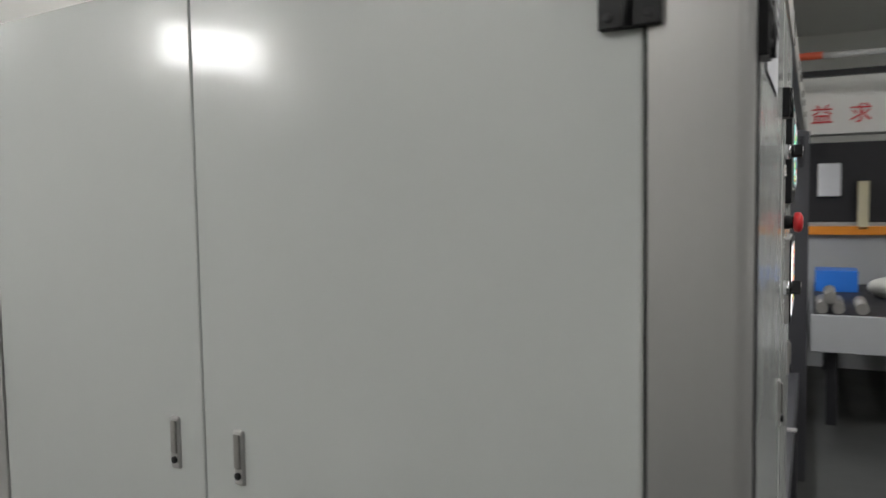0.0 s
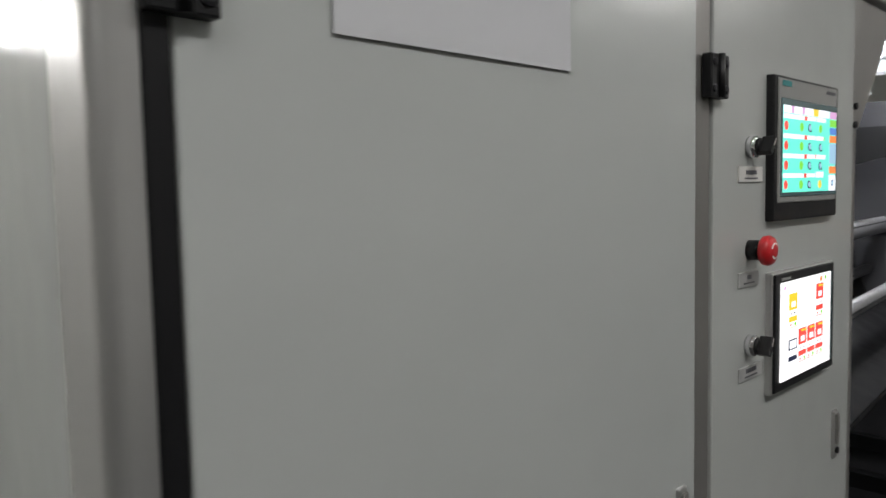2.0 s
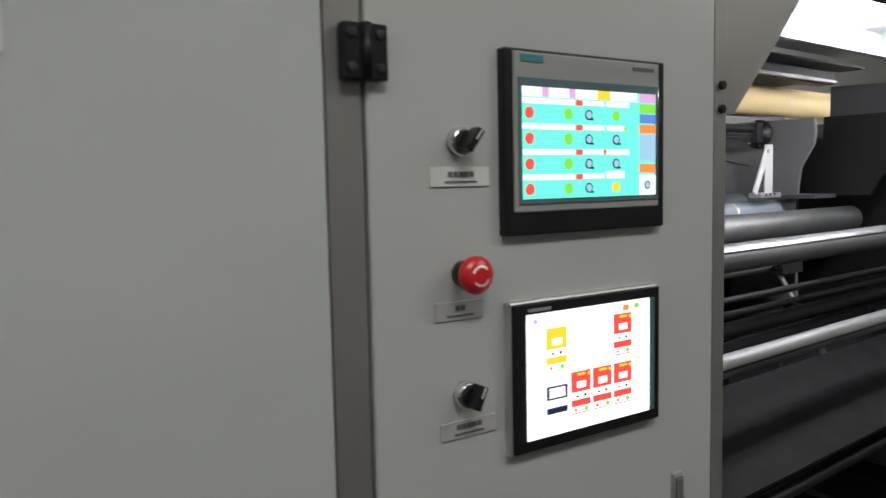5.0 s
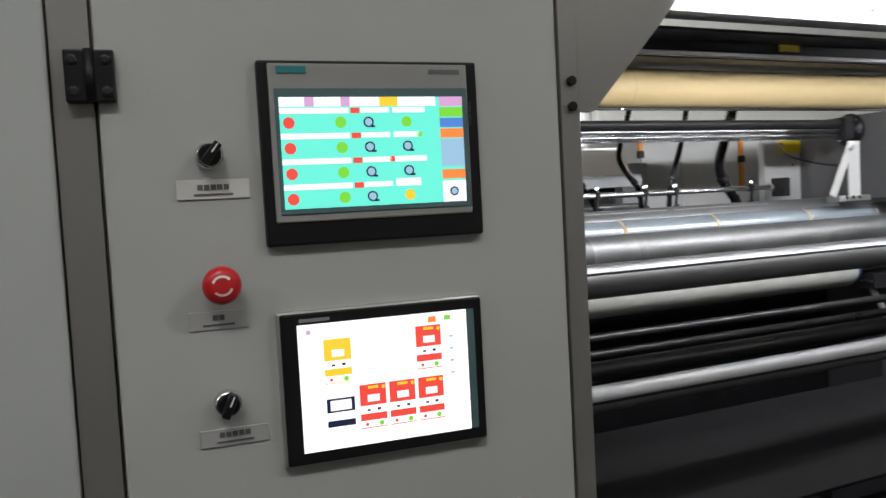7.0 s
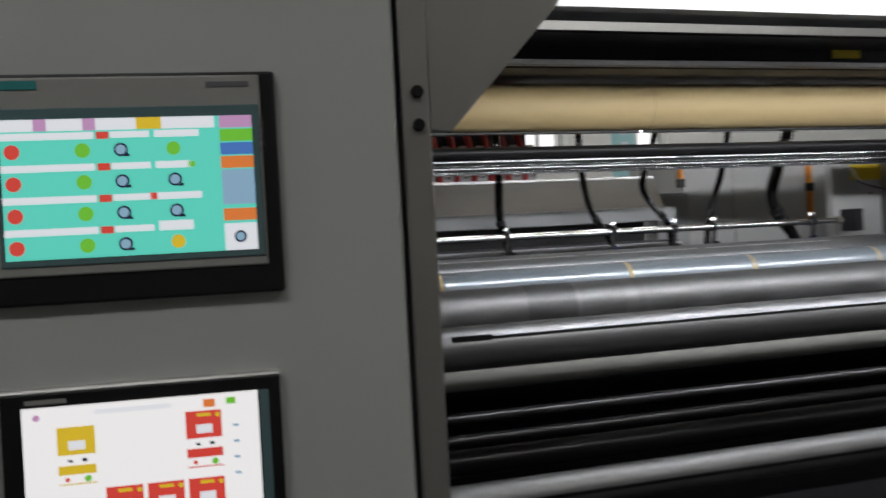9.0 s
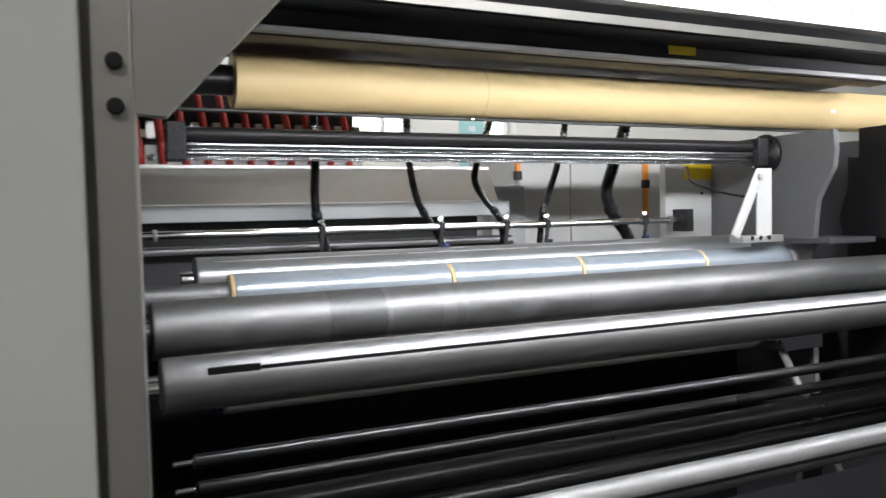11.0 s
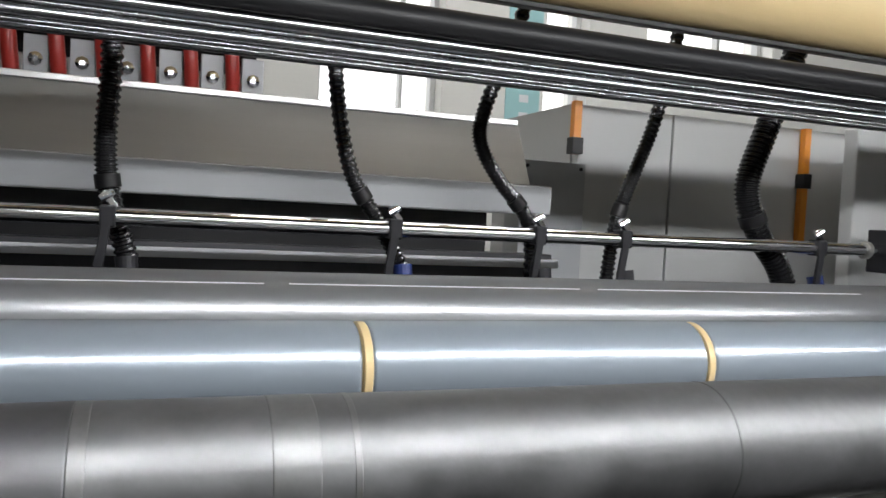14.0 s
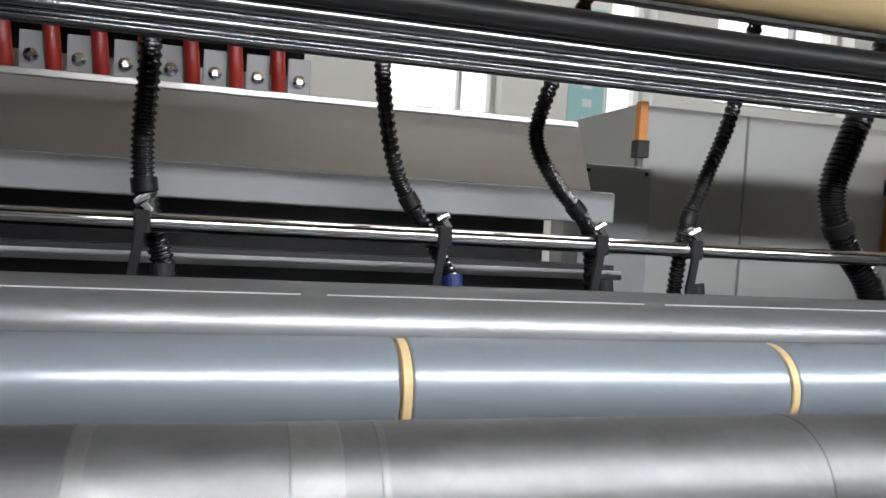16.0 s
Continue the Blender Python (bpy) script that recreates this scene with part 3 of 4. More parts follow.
# ---- machine frame ----
AX0, AX1 = 0.74, 4.1          # inner faces of the two side frames
frame_post = empty("gusset_post", "grey steel post with black bolts and a slanting gusset", "post")
part("post", box(0.397, 0.426, 0.006, 0.10, 0.06, 1.82, 0.002), TRIM, frame_post)
part("gusset", prism([(0.427, 1.582), (0.449, 1.580), (0.56, 1.70), (0.66, 1.82), (0.427, 1.82)], 0.010, 0.028), TRIM, frame_post, "slanting grey gusset plate")
for z in (1.62, 1.586):
    part("bolt", knob((0.413, 0.006, z), (0, -1, 0), [(0, 0.0065), (0.005, 0.0065), (0.006, 0.005)], 16), BLACK, frame_post)


# top beam with strip lamps
beam = empty("beam_cover", "brushed steel beam cover across the machine front", "beam")
part("cover", box(CX0, 7.4, -0.004, 0.03, 1.826, 1.912, 0.004), STEEL_X, beam)
part("joint", box(0.398, 0.402, -0.006, -0.003, 1.828, 1.910), DARK, beam)
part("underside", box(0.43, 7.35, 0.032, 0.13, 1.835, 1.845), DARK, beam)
for x in (0.95, 1.25, 1.75, 2.1, 2.7):
    part("clip", box(x, x + 0.03, -0.012, -0.004, 1.845, 1.872, 0.003), TRIM, beam)


def strip_lamp(x0, x1, y, z):
    lamp = empty("strip_lamp", "lit white tube lamp under the machine canopy", "lamp", "strip lamps")
    part("tube", rod(x0, x1, y, z, 0.012, 16), LED, lamp, "glowing white tube", True)
    part("batten", box(x0 - 0.004, x1 + 0.004, y - 0.016, y + 0.016, z + 0.014, z + 0.035, 0.003), WHITEPAINT, lamp)
    for hx in (x0 + 0.05, x1 - 0.07):
        part("hanger", box(hx, hx + 0.02, 0.028, y + 0.01, z + 0.036, z + 0.042), LIGHTGREY, lamp)
    part("end_cap", box(x0 - 0.006, x0, y - 0.012, y + 0.012, z - 0.012, z + 0.014), YELLOW, lamp)


for x0, x1 in ((0.66, 1.60), (1.615, 2.56), (2.575, 3.54), (3.555, 4.52)):
    strip_lamp(x0, x1, 0.2, 1.868)
    area("strip_light", ((x0 + x1) / 2, 0.21, 1.848), ((x0 + x1) / 2 - 0.05, 0.75, 1.40), x1 - x0, 0.03, 12, (0.97, 0.98, 1.0))

# base rails
base = empty("rail_frame", "grey steel base rails with cross members", "machine base")
part("rail", box(0.40, 7.35, 0.0, 0.11, 0.44, 0.55, 0.004), GREY, base)
part("rail", box(0.40, 7.35, 1.5, 1.63, 0.30, 0.42, 0.004), DARK, base)
for x in (0.75, 1.25, 1.8, 2.25, 2.8, 3.5, 4.4, 5.4, 6.6):
    # black instead of grey: the shade under the machine is in their colour
    part("cross_member", box(x, x + 0.05, 0.11, 1.5, 0.38, 0.44, 0.003), BLACK, base)
part("bracket", box(1.30, 1.34, -0.01, 0.06, 0.55, 0.556, 0.001), STEEL, base)
for x in (0.5, 2.1, 3.3):
    part("foot", box(x, x + 0.1, 0.0, 0.1, 0.0, 0.44), GREY, base)
part("pin", lathe([(0, 0.012), (0.16, 0.012), (0.17, 0.008)], (2.66, 0.06, 0.55), (2.68, 0.03, 0.72), 16), WHITEPAINT, base, smooth=True)

# ---- the machine, in its own direction ----
seen_before = {ob.name for ob in scene.objects}
near = empty("winder_side_plate", "grey steel side plate at the near end of the rollers", "side plate")
part("plate", box(0.59, 0.63, 1.20, 2.40, FL, 2.02, 0.004), DARK, near)
far = empty("winder_side_plate", "grey painted side plate with a black curved opening", "side plate")
part("plate", prism([(0.08, FL), (0.08, 1.90), (0.47, 1.99), (1.80, 2.03), (1.80, 1.78), (2.55, 1.78), (2.55, FL)], AX1 + 0.03, AX1 + 0.055, axis="x"), GREY, far)
# flat black shape laid on the plate stands for the dark inside the cut-out
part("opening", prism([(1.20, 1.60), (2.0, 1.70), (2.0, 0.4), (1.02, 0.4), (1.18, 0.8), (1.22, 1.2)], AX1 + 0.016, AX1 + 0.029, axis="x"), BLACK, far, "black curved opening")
for y, z in ((0.22, 1.86), (0.34, 1.87), (0.22, 1.80)):
    part("bolt", knob((AX1 + 0.03, y, z), (-1, 0, 0), [(0, 0.009), (0.006, 0.009)], 12), DARK, far)
part("angle", box(AX1 + 0.012, AX1 + 0.03, 0.13, 0.17, 1.58, 1.86), DARK, far)

swing = empty("swing_arm_plate", "grey cast swing arm plate with a curved edge", "arm plate")
edge = [(1.61, 1.785), (1.60, 1.70), (1.61, 1.62), (1.65, 1.55), (1.69, 1.48), (1.70, 1.40), (1.71, 1.30), (1.72, 1.10), (1.70, 0.60)]
part("plate", prism([*edge, (2.45, 0.60), (2.45, 1.785)], 3.505, 3.535, axis="x"), ARMGREY, swing)
part("strut", box(3.50, 3.54, 1.80, 2.45, FL, 0.62), GREY, swing)
part("ledge", box(3.42, 3.72, 1.56, 1.80, 1.285, 1.31, 0.004), GREY, swing)
part("bearing", knob((3.505, 1.837, 1.205), (-1, 0, 0), [(0, 0.06), (0.03, 0.058), (0.035, 0.05)], 32), STEEL, swing, "round bearing housing", True)
# flat black sheet added to draw the dark opening beside the arm
part("cover", prism([(0.60, 1.80), (1.66, 1.80), (1.66, 1.62), (1.72, 1.52), (1.76, 1.40), (1.74, 1.30), (1.36, 1.30), (1.30, 1.42), (1.17, 1.52), (0.95, 1.58), (0.60, 1.58)], 3.74, 3.76, axis="x"), BLACK, swing, "flat black sheet standing in for the dark opening")

tray = empty("canopy_tray", "white sheet metal canopy tray with bolted lips", "canopy")
part("top_sheet", box(0.6, AX1 + 0.03, 0.66, 1.70, 2.20, 2.21), WHITEPAINT, tray)
part("rear_lip", box(0.6, AX1 + 0.03, 1.15, 1.165, 2.075, 2.198, 0.002), WHITEPAINT, tray)
part("lip_flange", box(0.6, AX1 + 0.03, 1.10, 1.15, 2.06, 2.072, 0.002), LIGHTGREY, tray)
for x in (1.6, 2.62, 3.3):
    part("cross_lip", box(x, x + 0.03, 0.66, 1.148, 2.12, 2.198, 0.002), WHITEPAINT, tray)
for k in range(13):
    part("bolt", knob((0.8 + 0.2 * k, 1.15, 2.13), (0, -1, 0), [(0, 0.006), (0.008, 0.006)], 10), CHROME, tray)
    part("bolt", knob((0.8 + 0.2 * k, 0.75, 2.20), (0, 0, -1), [(0, 0.006), (0.012, 0.006)], 10), CHROME, tray)

cross = empty("cross_beam", "dark steel cross beam with a bright edge strip", "beam")
part("box_beam", box(AX0 - 0.1, AX1 + 0.03, 1.778, 1.898, 2.040, 2.19, 0.004), CHARCOAL, cross)
part("edge_strip", box(AX0 - 0.1, AX1 + 0.03, 1.752, 1.775, 2.045, 2.068, 0.003), ALU, cross, "bright aluminium strip")
# dark sheet added to keep the gap above the tube black
part("dark_filler", box(AX0 - 0.3, AX1 + 0.03, 1.90, 2.31, 2.07, 2.09), DARK, cross)
part("front_deck", box(AX0 - 0.1, AX1 + 0.03, 1.58, 1.75, 2.12, 2.13), CHARCOAL, cross)
part("warning_sticker", box(2.72, 2.86, 1.752, 1.758, 2.085, 2.12), YELLOW, cross)


# ---- rollers ----
def roller(name, label, y, z, r, x0, x1, material, journal=0.4, group="", category="roller"):
    ro = empty(name, label, category, group)
    part("body", rod(x0, x1, y, z, r, 64), material, ro, smooth=True)
    part("journal", rod(x0 - 0.05, x0, y, z, r * journal, 24), CHROME, ro, smooth=True)
    part("journal", rod(x1, x1 + 0.05, y, z, r * journal, 24), CHROME, ro, smooth=True)
    return ro


RY, RZ, RR = 1.622, 1.134, 0.085
nip = roller("press_roller", "large dull grey steel press roller with worn bands", RY, RZ, RR, 0.69, AX1 - 0.04, ROLLER)
for x0, x1, m in ((1.20, 1.385, BANDED), (1.385, 1.402, POLISHED), (1.575, 1.625, POLISHED), (1.66, 1.668, POLISHED)):
    part("band", rod(x0, x1, RY, RZ, RR + 0.0005, 64, 0.0004), m, nip, smooth=True)
part("seam", rod(2.16, 2.1625, RY, RZ, RR + 0.0005, 64, 0.0002), BANDED, nip)
SY, SZ, SR = 0.987, 1.103, 0.059
slot = roller("slotted_roller", "grey metal roller with a dark keyway slot", SY, SZ, SR, 0.66, AX1 - 0.04, ALU)
a = radians(150)
gy, gz = SY + SR * math.cos(a), SZ + SR * math.sin(a)
part("groove", box(0.86, AX1 - 0.06, gy - 0.002, gy + 0.004, gz - 0.004, gz + 0.004), BLACK, slot)
part("keyway", box(0.75, 0.86, gy - 0.003, gy + 0.004, gz - 0.010, gz + 0.010, 0.002), BLACK, slot)
sleeve = roller("sleeved_roller", "white rubber sleeved roller", 1.75, 0.94, 0.10, 0.90, 3.14, SLEEVE)
part("shaft", rod(0.63, 3.506, 1.75, 0.94, 0.028, 28), STEEL, sleeve, "steel shaft", True)
for x in (0.868, 3.144):
    tagged(obj("tape_collar", rod(x, x + 0.03, 1.75, 0.94, 0.092, 40), BLUE, smooth=True), "dark blue collar on the roller end", "collar", "roller collars")
roller("guide_roller", "slim bright guide roller", 1.25, 0.852, 0.018, 0.75, AX1 - 0.06, SHADEALU, group="guide rollers")
roller("guide_roller", "slim dark guide roller with a bright edge", 1.20, 0.800, 0.018, 0.75, AX1 - 0.06, DARKROLL, group="guide rollers")
roller("guide_roller", "black anodised guide roller", 1.08, 0.772, 0.036, 0.75, AX1 - 0.06, DARKROLL, group="guide rollers")
lowslot = roller("slotted_roller", "grey metal guide roller low down with a dark slot", 0.708, 0.790, 0.040, 0.62, AX1, ROLLER)
part("groove", box(0.70, AX1 - 0.05, 0.708 - 0.0412, 0.708 - 0.034, 0.786, 0.795), BLACK, lowslot)
roller("guide_roller", "bright steel guide roller low down", 0.69, 0.248, 0.030, 0.62, AX1, SHADEALU, group="guide rollers")
for y0, z0 in ((1.25, 0.62), (1.05, 0.40)):
    roller("guide_roller", "black anodised guide roller low down", y0, z0, 0.035, 0.75, AX1, DARKROLL, group="guide rollers")
strut = empty("support_strut", "slim steel strut with bright fittings below the rollers", "strut")
part("bar", sweep([(3.30, 1.72, 0.84), (3.30, 1.38, 0.30)], 0.016, 14), STEEL, strut, smooth=True)
part("sleeve", sweep([(3.30, 1.60, 0.65), (3.30, 1.50, 0.49)], 0.026, 16), DARK, strut, smooth=True)
part("bracket", box(3.27, 3.505, 1.66, 1.76, 0.82, 0.90, 0.004), DARK, strut)
for k in range(3):
    part("bolt", knob((3.27, 1.68 + 0.03 * k, 0.86), (-1, 0, 0), [(0, 0.010), (0.012, 0.010)], 6), CHROME, strut)
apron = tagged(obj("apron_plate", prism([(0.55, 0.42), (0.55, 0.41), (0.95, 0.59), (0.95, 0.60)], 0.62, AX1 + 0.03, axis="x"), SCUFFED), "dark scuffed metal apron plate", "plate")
# near-black plate added to stand for the unlit space behind the rollers
tagged(obj("dark_backing_plate", box(0.72, AX1 + 0.03, 2.16, 2.19, FL, 1.17), SCUFFED), "added near-black plate standing in for the darkness behind the lower rollers", "plate")

# shaft and cardboard tube
core = empty("cardboard_tube", "pale brown cardboard tube on a dark shaft", "tube")
TY, TZ, TR = 2.13, 1.950, 0.102
part("tube", rod(1.03, 4.9, TY, TZ, TR, 72, 0.003), CARD, core, smooth=True)
part("shaft", rod(0.635, 5.0, TY, TZ, 0.055, 40), DARKROLL, core, "black shaft", True)
part("seam", rod(2.03, 2.0315, TY, TZ, TR + 0.0003, 72, 0.0001), WOOD, core)
part("mark", box(4.02, 4.06, TY - TR - 0.001, TY - TR + 0.012, 1.925, 1.945), LABELW, core)
guard = empty("shaft_guard_bar", "thin black bar below the cardboard tube", "bar")
part("bar", box(0.72, AX1 + 0.03, 2.118, 2.142, 1.836, 1.847, 0.002), BLACK, guard)
for x in (0.78, 2.0, 3.3):
    part("screw", knob((x, 2.118, 1.8415), (0, -1, 0), [(0, 0.004), (0.003, 0.004)], 10), CHROME, guard)

# upper rods
rods = empty("traverse_rods", "black and chrome traverse rods between clamp blocks", "rods")
RX0, RX1 = 0.84, 3.40
part("rubber_rod", rod(RX0, RX1, 1.96, 1.737, 0.025, 40), RUBBER, rods, "matt black rod", True)
part("chrome_rod", rod(RX0, RX1, 1.945, 1.700, 0.0145, 32), RODSTEEL, rods, smooth=True)
part("chrome_rod", rod(RX0, RX1, 1.95, 1.673, 0.0115, 32), RODSTEEL, rods, smooth=True)
for z in (1.6855, 1.6595, 1.6535):
    part("thin_rod", rod(RX0, RX1, 1.942, z, 0.0028, 10, 0.001), RODSTEEL, rods, smooth=True)
part("backing", box(RX0, RX1, 1.966, 1.978, 1.652, 1.732), BLACK, rods)
for x0 in (RX0 - 0.06, RX1 - 0.01):
    blk = part("clamp_block", box(x0, x0 + 0.06, 1.91, 2.00, 1.647, 1.772, 0.004), DARK, rods, "dark steel clamp block")
    for y in (1.935, 1.975):
        for z in (1.672, 1.747):
            part("screw", knob((x0, y, z), (-1, 0, 0), [(0, 0.007), (0.003, 0.007)], 12), BLACK, blk)
    for x in (x0 + 0.016, x0 + 0.044):
        for z in (1.672, 1.747):
            part("screw", knob((x, 1.91, z), (0, -1, 0), [(0, 0.007), (0.003, 0.007)], 12), BLACK, blk)
hub = part("hub", knob((RX1 + 0.05, 1.96, 1.702), (1, 0, 0), [(0, 0.05), (0.02, 0.06), (0.022, 0.092), (0.036, 0.095), (0.04, 0.085)], 40), BLACK, rods, "black bolted flange", True)
for k in range(6):
    a = radians(60 * k + 15)
    part("bolt", knob((RX1 + 0.072, 1.96 + 0.077 * math.cos(a), 1.702 + 0.077 * math.sin(a)), (-1, 0, 0), [(0, 0.008), (0.006, 0.008)], 6), CHROME, hub)

lever = empty("lever_arm", "pale steel lever on a bracket with a pin", "lever")
lever.matrix_basis = Matrix.Translation((-0.13, -0.15, -0.012))
arm = box(-0.024, 0.024, -0.008, 0.008, -0.30, 0.028, 0.007)
bmesh.ops.rotate(arm, verts=arm.verts[:], cent=(0, 0, 0), matrix=Matrix.Rotation(radians(28), 3, "Y"))
bmesh.ops.translate(arm, verts=arm.verts[:], vec=(3.34, 1.90, 1.60))
part("arm", arm, LIGHTGREY, lever)
part("pin", knob((3.34, 1.892, 1.597), (0, -1, 0), [(0, 0.016), (0.01, 0.016), (0.012, 0.011)], 20), STEEL, lever)
part("bracket", box(3.35, 3.44, 1.915, 1.925, 1.34, 1.635, 0.002), LIGHTGREY, lever)
part("foot", box(3.22, 3.46, 1.87, 1.95, 1.31, 1.34, 0.003), STEEL, lever)
for k in range(3):
    part("nut", knob((3.26 + 0.05 * k, 1.87, 1.33), (0, -1, 0), [(0, 0.011), (0.012, 0.011)], 6), CHROME, lever)
wire = tagged(obj("sensor_cable", sweep(spline([(3.30, 2.29, 1.66), (3.26, 2.2, 1.58), (3.33, 2.05, 1.52), (3.38, 1.96, 1.50)], 24), 0.006, 10), BLACK, smooth=True), "thin black sensor cable hanging by the bracket", "cable")

# film rolls on their shaft
FY, FZ, FR = 1.837, 1.205, 0.068
tagged(obj("winding_shaft", rod(0.635, 3.50, FY, FZ, 0.042, 40), ROLLER, smooth=True), "dull steel winding shaft through the film rolls", "shaft")
edges = [0.945, 1.725, 2.295, 2.930, 3.45]
for a, b in zip(edges, edges[1:]):
    roll = empty("film_roll", "clear plastic film wound on a cardboard core", "film roll", "film rolls")
    part("film", rod(a + 0.014, b - 0.002, FY, FZ, FR, 72, 0.003), FILM, roll, smooth=True)
    part("core", rod(a, b, FY, FZ, FR - 0.014, 56, 0.002), CARD, roll, "yellowish cardboard core", True)
    part("core_rim", rod(a + 0.002, a + 0.014, FY, FZ, FR - 0.002, 56, 0.001), CARD, roll, smooth=True)
back = roller("winding_drum", "grey film covered winding drum", 2.075, 1.240, 0.080, 0.87, 3.44, SILVERFILM)
for a, b in ((0.93, 1.62), (1.66, 2.20), (2.24, 2.9)):
    part("film_fold", box(a, b, 2.075 - 0.0482, 2.075 - 0.046, 1.302, 1.3055), WHITEPAINT, back)

# hose bar with clamps
BY, BZ = 2.22, 1.397
bar = empty("hose_bar", "polished steel bar that carries the hoses", "bar")
part("bar", rod(0.635, 3.19, BY, BZ, 0.0155, 32), CHROME, bar, smooth=True)
part("stop_ring", rod(3.12, 3.135, BY, BZ, 0.022, 28, 0.002), TRIM, bar, smooth=True)
part("stop_ring", rod(0.75, 0.765, BY, BZ, 0.022, 28, 0.002), TRIM, bar, smooth=True)
tagged(obj("bar_bracket", box(3.19, 3.235, 2.17, 2.27, 1.34, 1.45, 0.003), DARK), "dark bracket at the end of the hose bar", "bracket")
CLAMPS = [1.375, 1.890, 2.205, 2.414, 2.970]
for n, x in enumerate(CLAMPS):
    cl = empty("hose_clamp", "small steel clamp on the polished bar", "clamp", "hose clamps")
    part("block", box(x - 0.013, x + 0.013, BY - 0.021, BY + 0.020, BZ - 0.019, BZ + 0.020, 0.004), DARK, cl)
    wing = box(-0.006, 0.006, -0.007, 0.007, 0, 0.034, 0.002)
    bmesh.ops.rotate(wing, verts=wing.verts[:], cent=(0, 0, 0), matrix=Matrix.Rotation(radians(-38), 3, "Y"))
    bmesh.ops.translate(wing, verts=wing.verts[:], vec=(x + 0.012, BY, BZ + 0.016))
    part("wing_screw", wing, CHROME, cl)
    part("wing_screw", knob((x - 0.012, BY - 0.005, BZ + 0.030), (0.8, -0.1, 0.5), [(0, 0.007), (0.022, 0.007), (0.025, 0.004)], 12), CHROME, cl)
    leg = box(-0.008, 0.008, -0.005, 0.005, -0.13, 0, 0.002)
    bmesh.ops.rotate(leg, verts=leg.verts[:], cent=(0, 0, 0), matrix=Matrix.Rotation(radians(8), 3, "Y"))
    bmesh.ops.translate(leg, verts=leg.verts[:], vec=(x - 0.002, BY - 0.016, BZ - 0.012))
    part("strap", leg, DARK, cl)
    part("nozzle", knob((x + 0.03, BY + 0.03, 1.325), (0.1, -0.2, -1), [(0, 0.02), (0.03, 0.018), (0.05, 0.010)], 16), BLUE if n in (1, 4) else DARK, cl)


def corrugated_hose(points, r):
    n = int(sum(math.dist(p, q) for p, q in zip(points, points[1:])) / 0.0034)
    pts = spline([(x, HY, z) for x, z in points], n)
    own = sweep(pts, lambda i: r * (1.0 if i % 4 < 2 else 0.83), 16)
    hose = tagged(obj("corrugated_hose", own, HOSE), "black corrugated hose hanging to the bar clamp" if r < 0.022 else "thick black corrugated hose hanging to the bar clamp", "hose", "corrugated hoses")
    k = min(range(n), key=lambda i: abs(pts[i].z - BZ - 0.075))
    part("cuff", sweep(pts[k:k + 12], r * 1.12, 16), BLACK, hose, "smooth black end cuff", True)


HY = 2.27
corrugated_hose([(1.385, 2.065), (1.366, 1.85), (1.370, 1.675), (1.364, 1.534), (1.374, 1.434), (1.410, 1.305), (1.425, 1.19)], 0.0200)
corrugated_hose([(1.765, 2.065), (1.768, 1.84), (1.774, 1.673), (1.808, 1.512), (1.866, 1.415), (1.93, 1.305), (1.965, 1.19)], 0.0165)
corrugated_hose([(2.215, 2.065), (2.160, 1.847), (2.094, 1.669), (2.084, 1.588), (2.132, 1.51), (2.194, 1.442), (2.215, 1.37), (2.222, 1.19)], 0.0165)
corrugated_hose([(2.58, 2.065), (2.556, 1.85), (2.512, 1.667), (2.468, 1.55), (2.428, 1.441), (2.41, 1.31), (2.40, 1.19)], 0.0165)
corrugated_hose([(2.945, 2.065), (2.898, 1.845), (2.830, 1.667), (2.788, 1.536), (2.828, 1.43), (2.905, 1.335), (2.96, 1.19)], 0.030)

# ---- behind the machine ----
bath = empty("coating_trough", "brushed steel trough with a grey ledge behind the machine", "machine")
part("front_sheet", prism([(2.50, 1.526), (2.59, 1.682), (2.61, 1.682), (2.54, 1.526)], -0.6, 2.29, axis="x"), STEEL_X, bath, "brushed steel front sheet")
part("fold", box(-0.6, 2.285, 2.574, 2.59, 1.672, 1.686, 0.002), STEEL, bath)
part("ledge", box(-0.6, 2.33, 2.46, 2.53, 1.455, 1.522, 0.004), GREY2, bath)
# solid black strip stands in for the shade below the ledge
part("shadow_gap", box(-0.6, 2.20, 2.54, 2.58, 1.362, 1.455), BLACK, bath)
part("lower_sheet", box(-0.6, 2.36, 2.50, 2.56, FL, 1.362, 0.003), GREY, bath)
part("lower_edge", box(-0.6, 2.37, 2.485, 2.499, 1.33, 1.350), WHITEPAINT, bath)
part("top", box(-0.6, 2.285, 2.615, 3.0, 1.55, 1.672), STEEL_X, bath)
bath.matrix_basis = Matrix.Translation((-0.01, -0.08, -0.014))
manifold = empty("hose_manifold", "steel manifold with a row of red hoses", "manifold")
manifold.matrix_basis = Matrix.Translation((0.0, -0.05, -0.012))
part("backing", box(-0.6, 1.66, 2.70, 2.71, 1.676, 2.06), DARK, manifold, "dark backing panel")
part("rail", box(-0.6, 1.63, 2.615, 2.64, 1.675, 1.73, 0.003), TRIM, manifold)
part("rail", box(-0.6, 1.63, 2.63, 2.66, 1.80, 1.83, 0.003), TRIM, manifold)
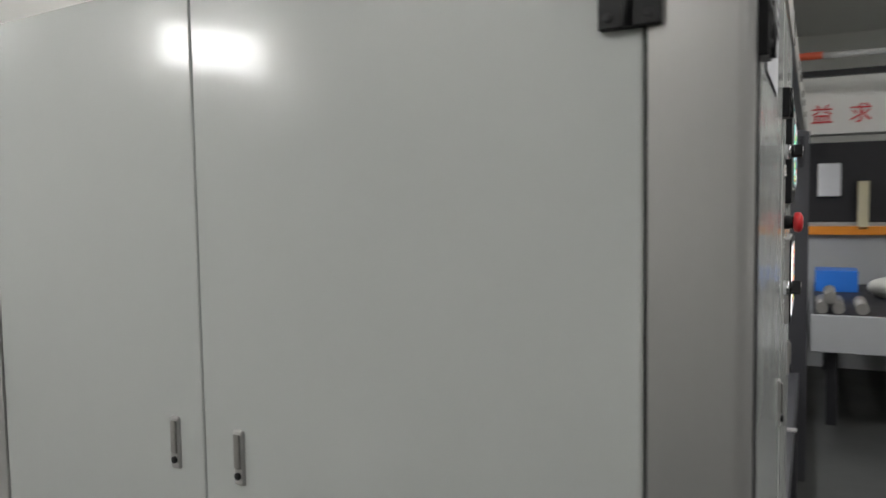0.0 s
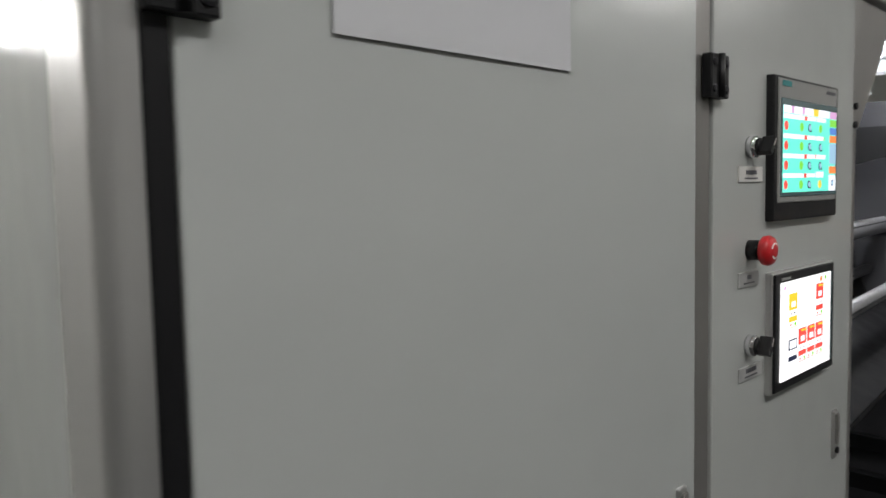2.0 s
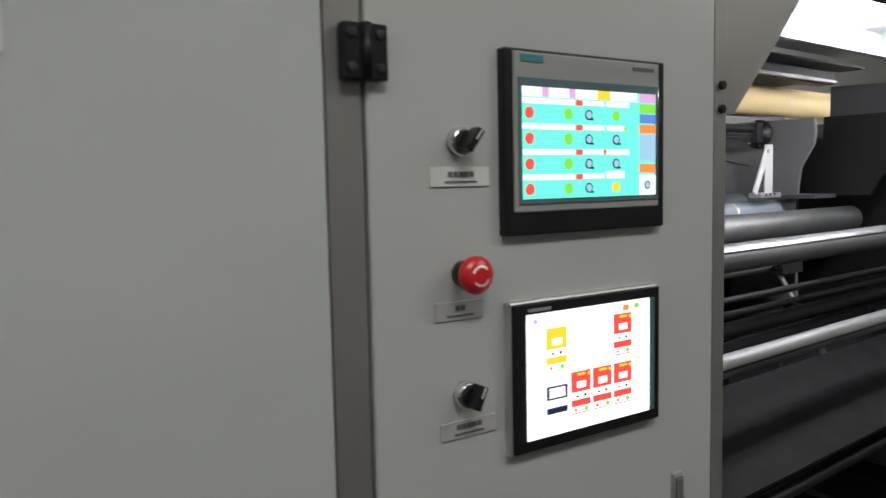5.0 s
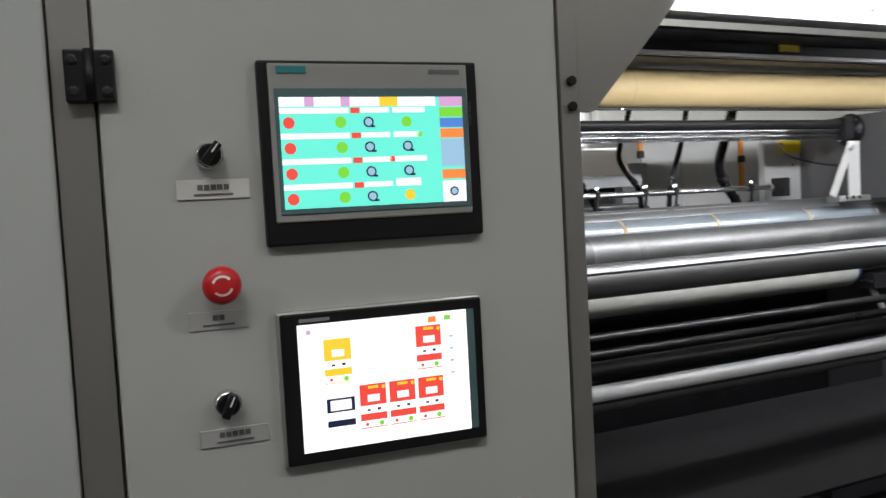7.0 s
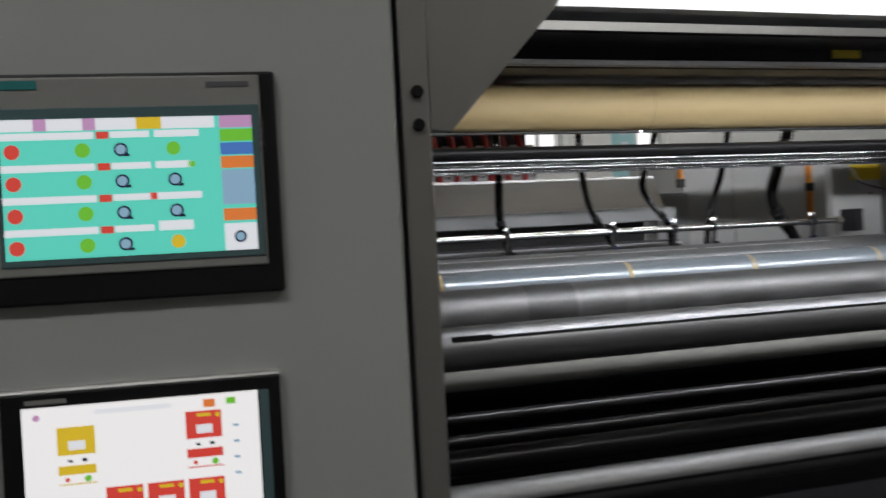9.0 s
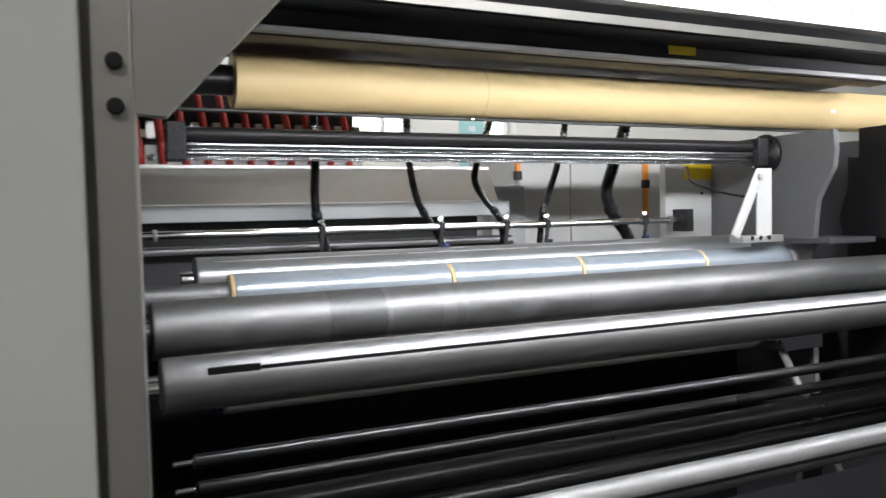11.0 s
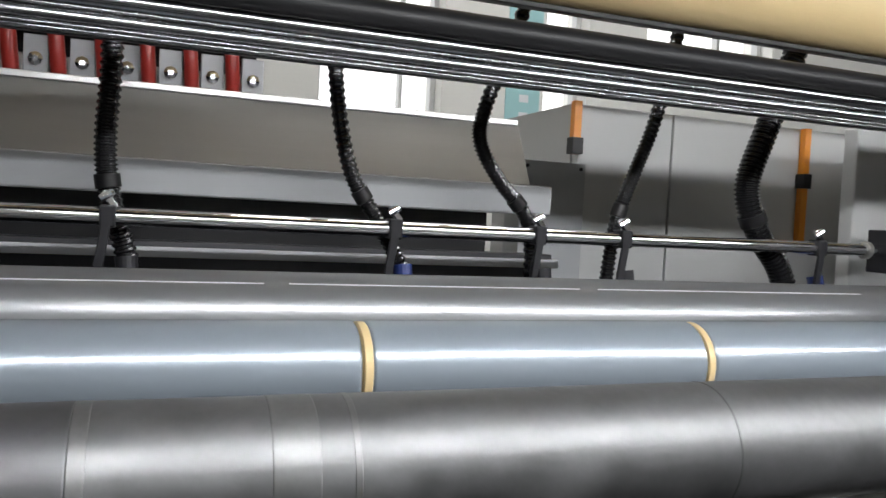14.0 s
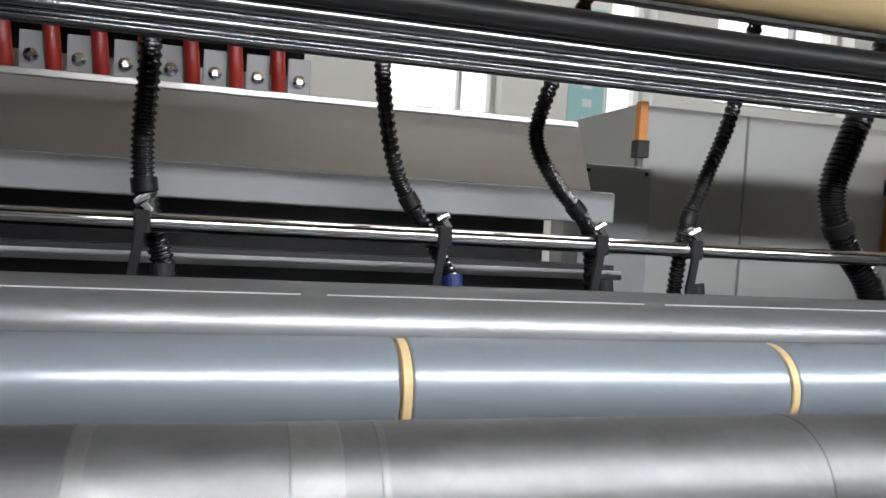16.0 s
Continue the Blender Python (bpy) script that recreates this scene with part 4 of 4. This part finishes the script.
for k in range(26):
    x = 1.60 - 0.086 * k
    part("red_hose", sweep(spline([(x, 2.585, 1.678), (x - 0.005, 2.57, 1.75), (x - 0.015, 2.58, 1.84), (x - 0.028, 2.62, 1.95), (x - 0.03, 2.66, 2.02)], 18), 0.0155, 12), RED, manifold, smooth=True)
    part("fitting", knob((x + 0.042, 2.594, 1.715), (0, -1, 0), [(0, 0.014), (0.012, 0.014), (0.014, 0.006)], 8), CHROME, manifold)
    part("plate", box(x + 0.018, x + 0.066, 2.594, 2.614, 1.688, 1.765, 0.002), GREY2, manifold)
    part("fitting", box(x + 0.025, x + 0.058, 2.595, 2.62, 1.79, 1.86, 0.003), STEEL, manifold)
jbox = empty("junction_box", "grey sheet metal box beside the trough", "box")
part("body", box(2.345, 2.53, 2.604, 2.70, FL, 1.584, 0.004), GREY2, jbox)
part("lid", box(2.342, 2.533, 2.598, 2.604, 0.9, 1.588, 0.002), GREY2, jbox)
for x in (2.358, 2.518):
    part("screw", knob((x, 2.598, 1.572), (0, -1, 0), [(0, 0.005), (0.003, 0.005)], 10), DARK, jbox)
cabs = empty("drive_cabinet", "light grey drive cabinets behind the machine", "cabinet")
part("door", box(2.535, 2.842, 2.65, 2.68, FL + 0.1, 1.755, 0.003), LIGHTGREY, cabs)
part("door", box(2.848, 3.60, 2.65, 2.68, FL + 0.1, 1.755, 0.003), LIGHTGREY, cabs)
part("carcass", box(2.53, 4.2, 2.682, 3.2, FL, 1.76), LIGHTGREY, cabs)
for x, z0, z1, zc in ((2.515, 1.615, 1.76, 1.615), (3.325, 1.39, 1.755, 1.57)):
    part("guard_strip", box(x - 0.010, x + 0.014, 2.625, 2.648, z0, z1, 0.002), ORANGE, cabs, "orange upright strip")
    part("clip", box(x - 0.017, x + 0.017, 2.615, 2.649, zc, zc + 0.045, 0.002), BLACK, cabs)
side = empty("side_cabinet", "grey cabinet with a yellow warning sticker", "cabinet")
part("body", box(3.20, 3.62, 2.33, 2.375, FL, 1.72, 0.004), LIGHTGREY, side)
part("sticker", box(3.32, 3.54, 2.326, 2.3295, 1.600, 1.68), YELLOW, side, "yellow sticker")
part("screw", knob((3.44, 2.33, 1.53), (0, -1, 0), [(0, 0.008), (0.003, 0.008)], 12), BLACK, side)
turn_new(seen_before, TURNED)

# ---- far side of the hall ----
pipes = empty("sprinkler_pipes", "red painted sprinkler pipes below the ceiling", "pipe")
part("drop", sweep([(5.0, 0.39, HALLTOP), (5.0, 0.39, 2.5)], 0.032, 14), PIPERED, pipes, smooth=True)
part("run", sweep([(5.0, -0.1, 2.52), (5.0, 1.6, 2.52)], 0.03, 14), PIPERED, pipes, smooth=True)
part("socket", lathe([(0, 0.042), (0.07, 0.042)], (5.0, 0.39, 2.66), (5.0, 0.39, 2.73), 16), PIPERED, pipes, smooth=True)
part("head", lathe([(0, 0.05), (0.04, 0.02), (0.12, 0.016), (0.13, 0.03), (0.15, 0.03)], (5.0, 0.30, 2.40), (5.0, 0.30, 2.25), 16), ORANGE, pipes, smooth=True)
part("conduit", sweep([(5.1, -5.0, 2.53), (5.1, 2.5, 2.53)], 0.025, 12), LIGHTGREY, pipes, smooth=True)
part("cable_bar", box(5.05, 5.10, -5.0, 2.5, 2.36, 2.41), BLACK, pipes)
part("hanger", box(5.07, 5.09, -1.0, -0.98, 2.4, HALLTOP), DARK, pipes)
lintel = tagged(obj("hall_beam", box(5.4, 5.7, -5.9, 0.42, 1.93, 2.45), WALLPAINT), "white hall beam with red lettering", "beam", kind="structure")
for k, ch in enumerate("精益求精"):
    c = bpy.data.curves.new("red_character", "FONT")
    c.body, c.size, c.extrude, c.align_x = ch, 0.17, 0.004, "CENTER"
    o = new("red_character", c)
    o.data.materials.append(SIGNRED)
    o.matrix_basis = pose(5.39, 0.18 - 0.285 * k, 2.03, 90, 0, -90)
    o.parent = lintel
bench = empty("work_bench", "grey work bench with tools and pipe cores", "bench")
part("top", box(3.4, 5.2, -1.7, -0.06, 0.66, 0.70, 0.004), CHARCOAL, bench)
part("skirt", box(3.37, 3.398, -1.7, -0.05, 0.47, 0.70, 0.004), GREY2, bench)
for y in (-1.6, -0.2):
    part("leg", box(3.45, 3.51, y, y + 0.06, 0, 0.66), DARK, bench)
    part("leg", box(5.1, 5.16, y, y + 0.06, 0, 0.66), DARK, bench)
tagged(obj("blue_tray", box(4.6, 4.9, -0.36, -0.07, 0.70, 0.86, 0.006), BLUEPLATE), "bright blue tray on the bench", "tray")
for y, z in ((-0.11, 0.737), (-0.20, 0.737), (-0.33, 0.737), (-0.155, 0.80)):
    own = lathe([(0, 0.036), (0.4, 0.036), (0.4, 0.027), (0.01, 0.027)], (3.42, y, z), (3.82, y, z), 22)
    tagged(obj("pipe_core", own, TRIM, smooth=True), "short grey pipe core lying on the bench", "pipe", "pipe cores")
sack = bmesh.new()
bmesh.ops.create_icosphere(sack, subdivisions=3, radius=0.16)
for v in sack.verts:
    v.co = Vector((v.co.x, v.co.y * 1.2, v.co.z * 0.6)) * (1 + 0.25 * noise.noise(v.co * 9)) + Vector((4.3, -0.62, 0.78))
tagged(obj("rag_bundle", sack, SLEEVE, smooth=True), "crumpled cream cloth bundle on the bench", "cloth")
mon = empty("bench_press", "white bench press with dark housing and orange rail", "press")
part("housing", box(5.25, 5.38, -0.9, 0.0, 1.2, 1.85, 0.01), DARK, mon)
part("cover", box(5.2, 5.25, -0.25, -0.08, 1.41, 1.68, 0.01), WHITEPAINT, mon)
part("column", box(5.15, 5.22, -0.45, -0.37, 1.14, 1.53, 0.005), mat("cream_column", (0.6, 0.55, 0.38), 0.5), mon)
part("rail", box(5.15, 5.3, -1.6, 0.0, 1.10, 1.17, 0.004), ORANGE, mon)
part("stand", box(5.22, 5.38, -1.5, 0.0, 0, 1.2), GREY2, mon)


# ---- everything stands still ----
def motions():
    """Nothing in the place moves; only the camera is carried."""
    return None


motions()
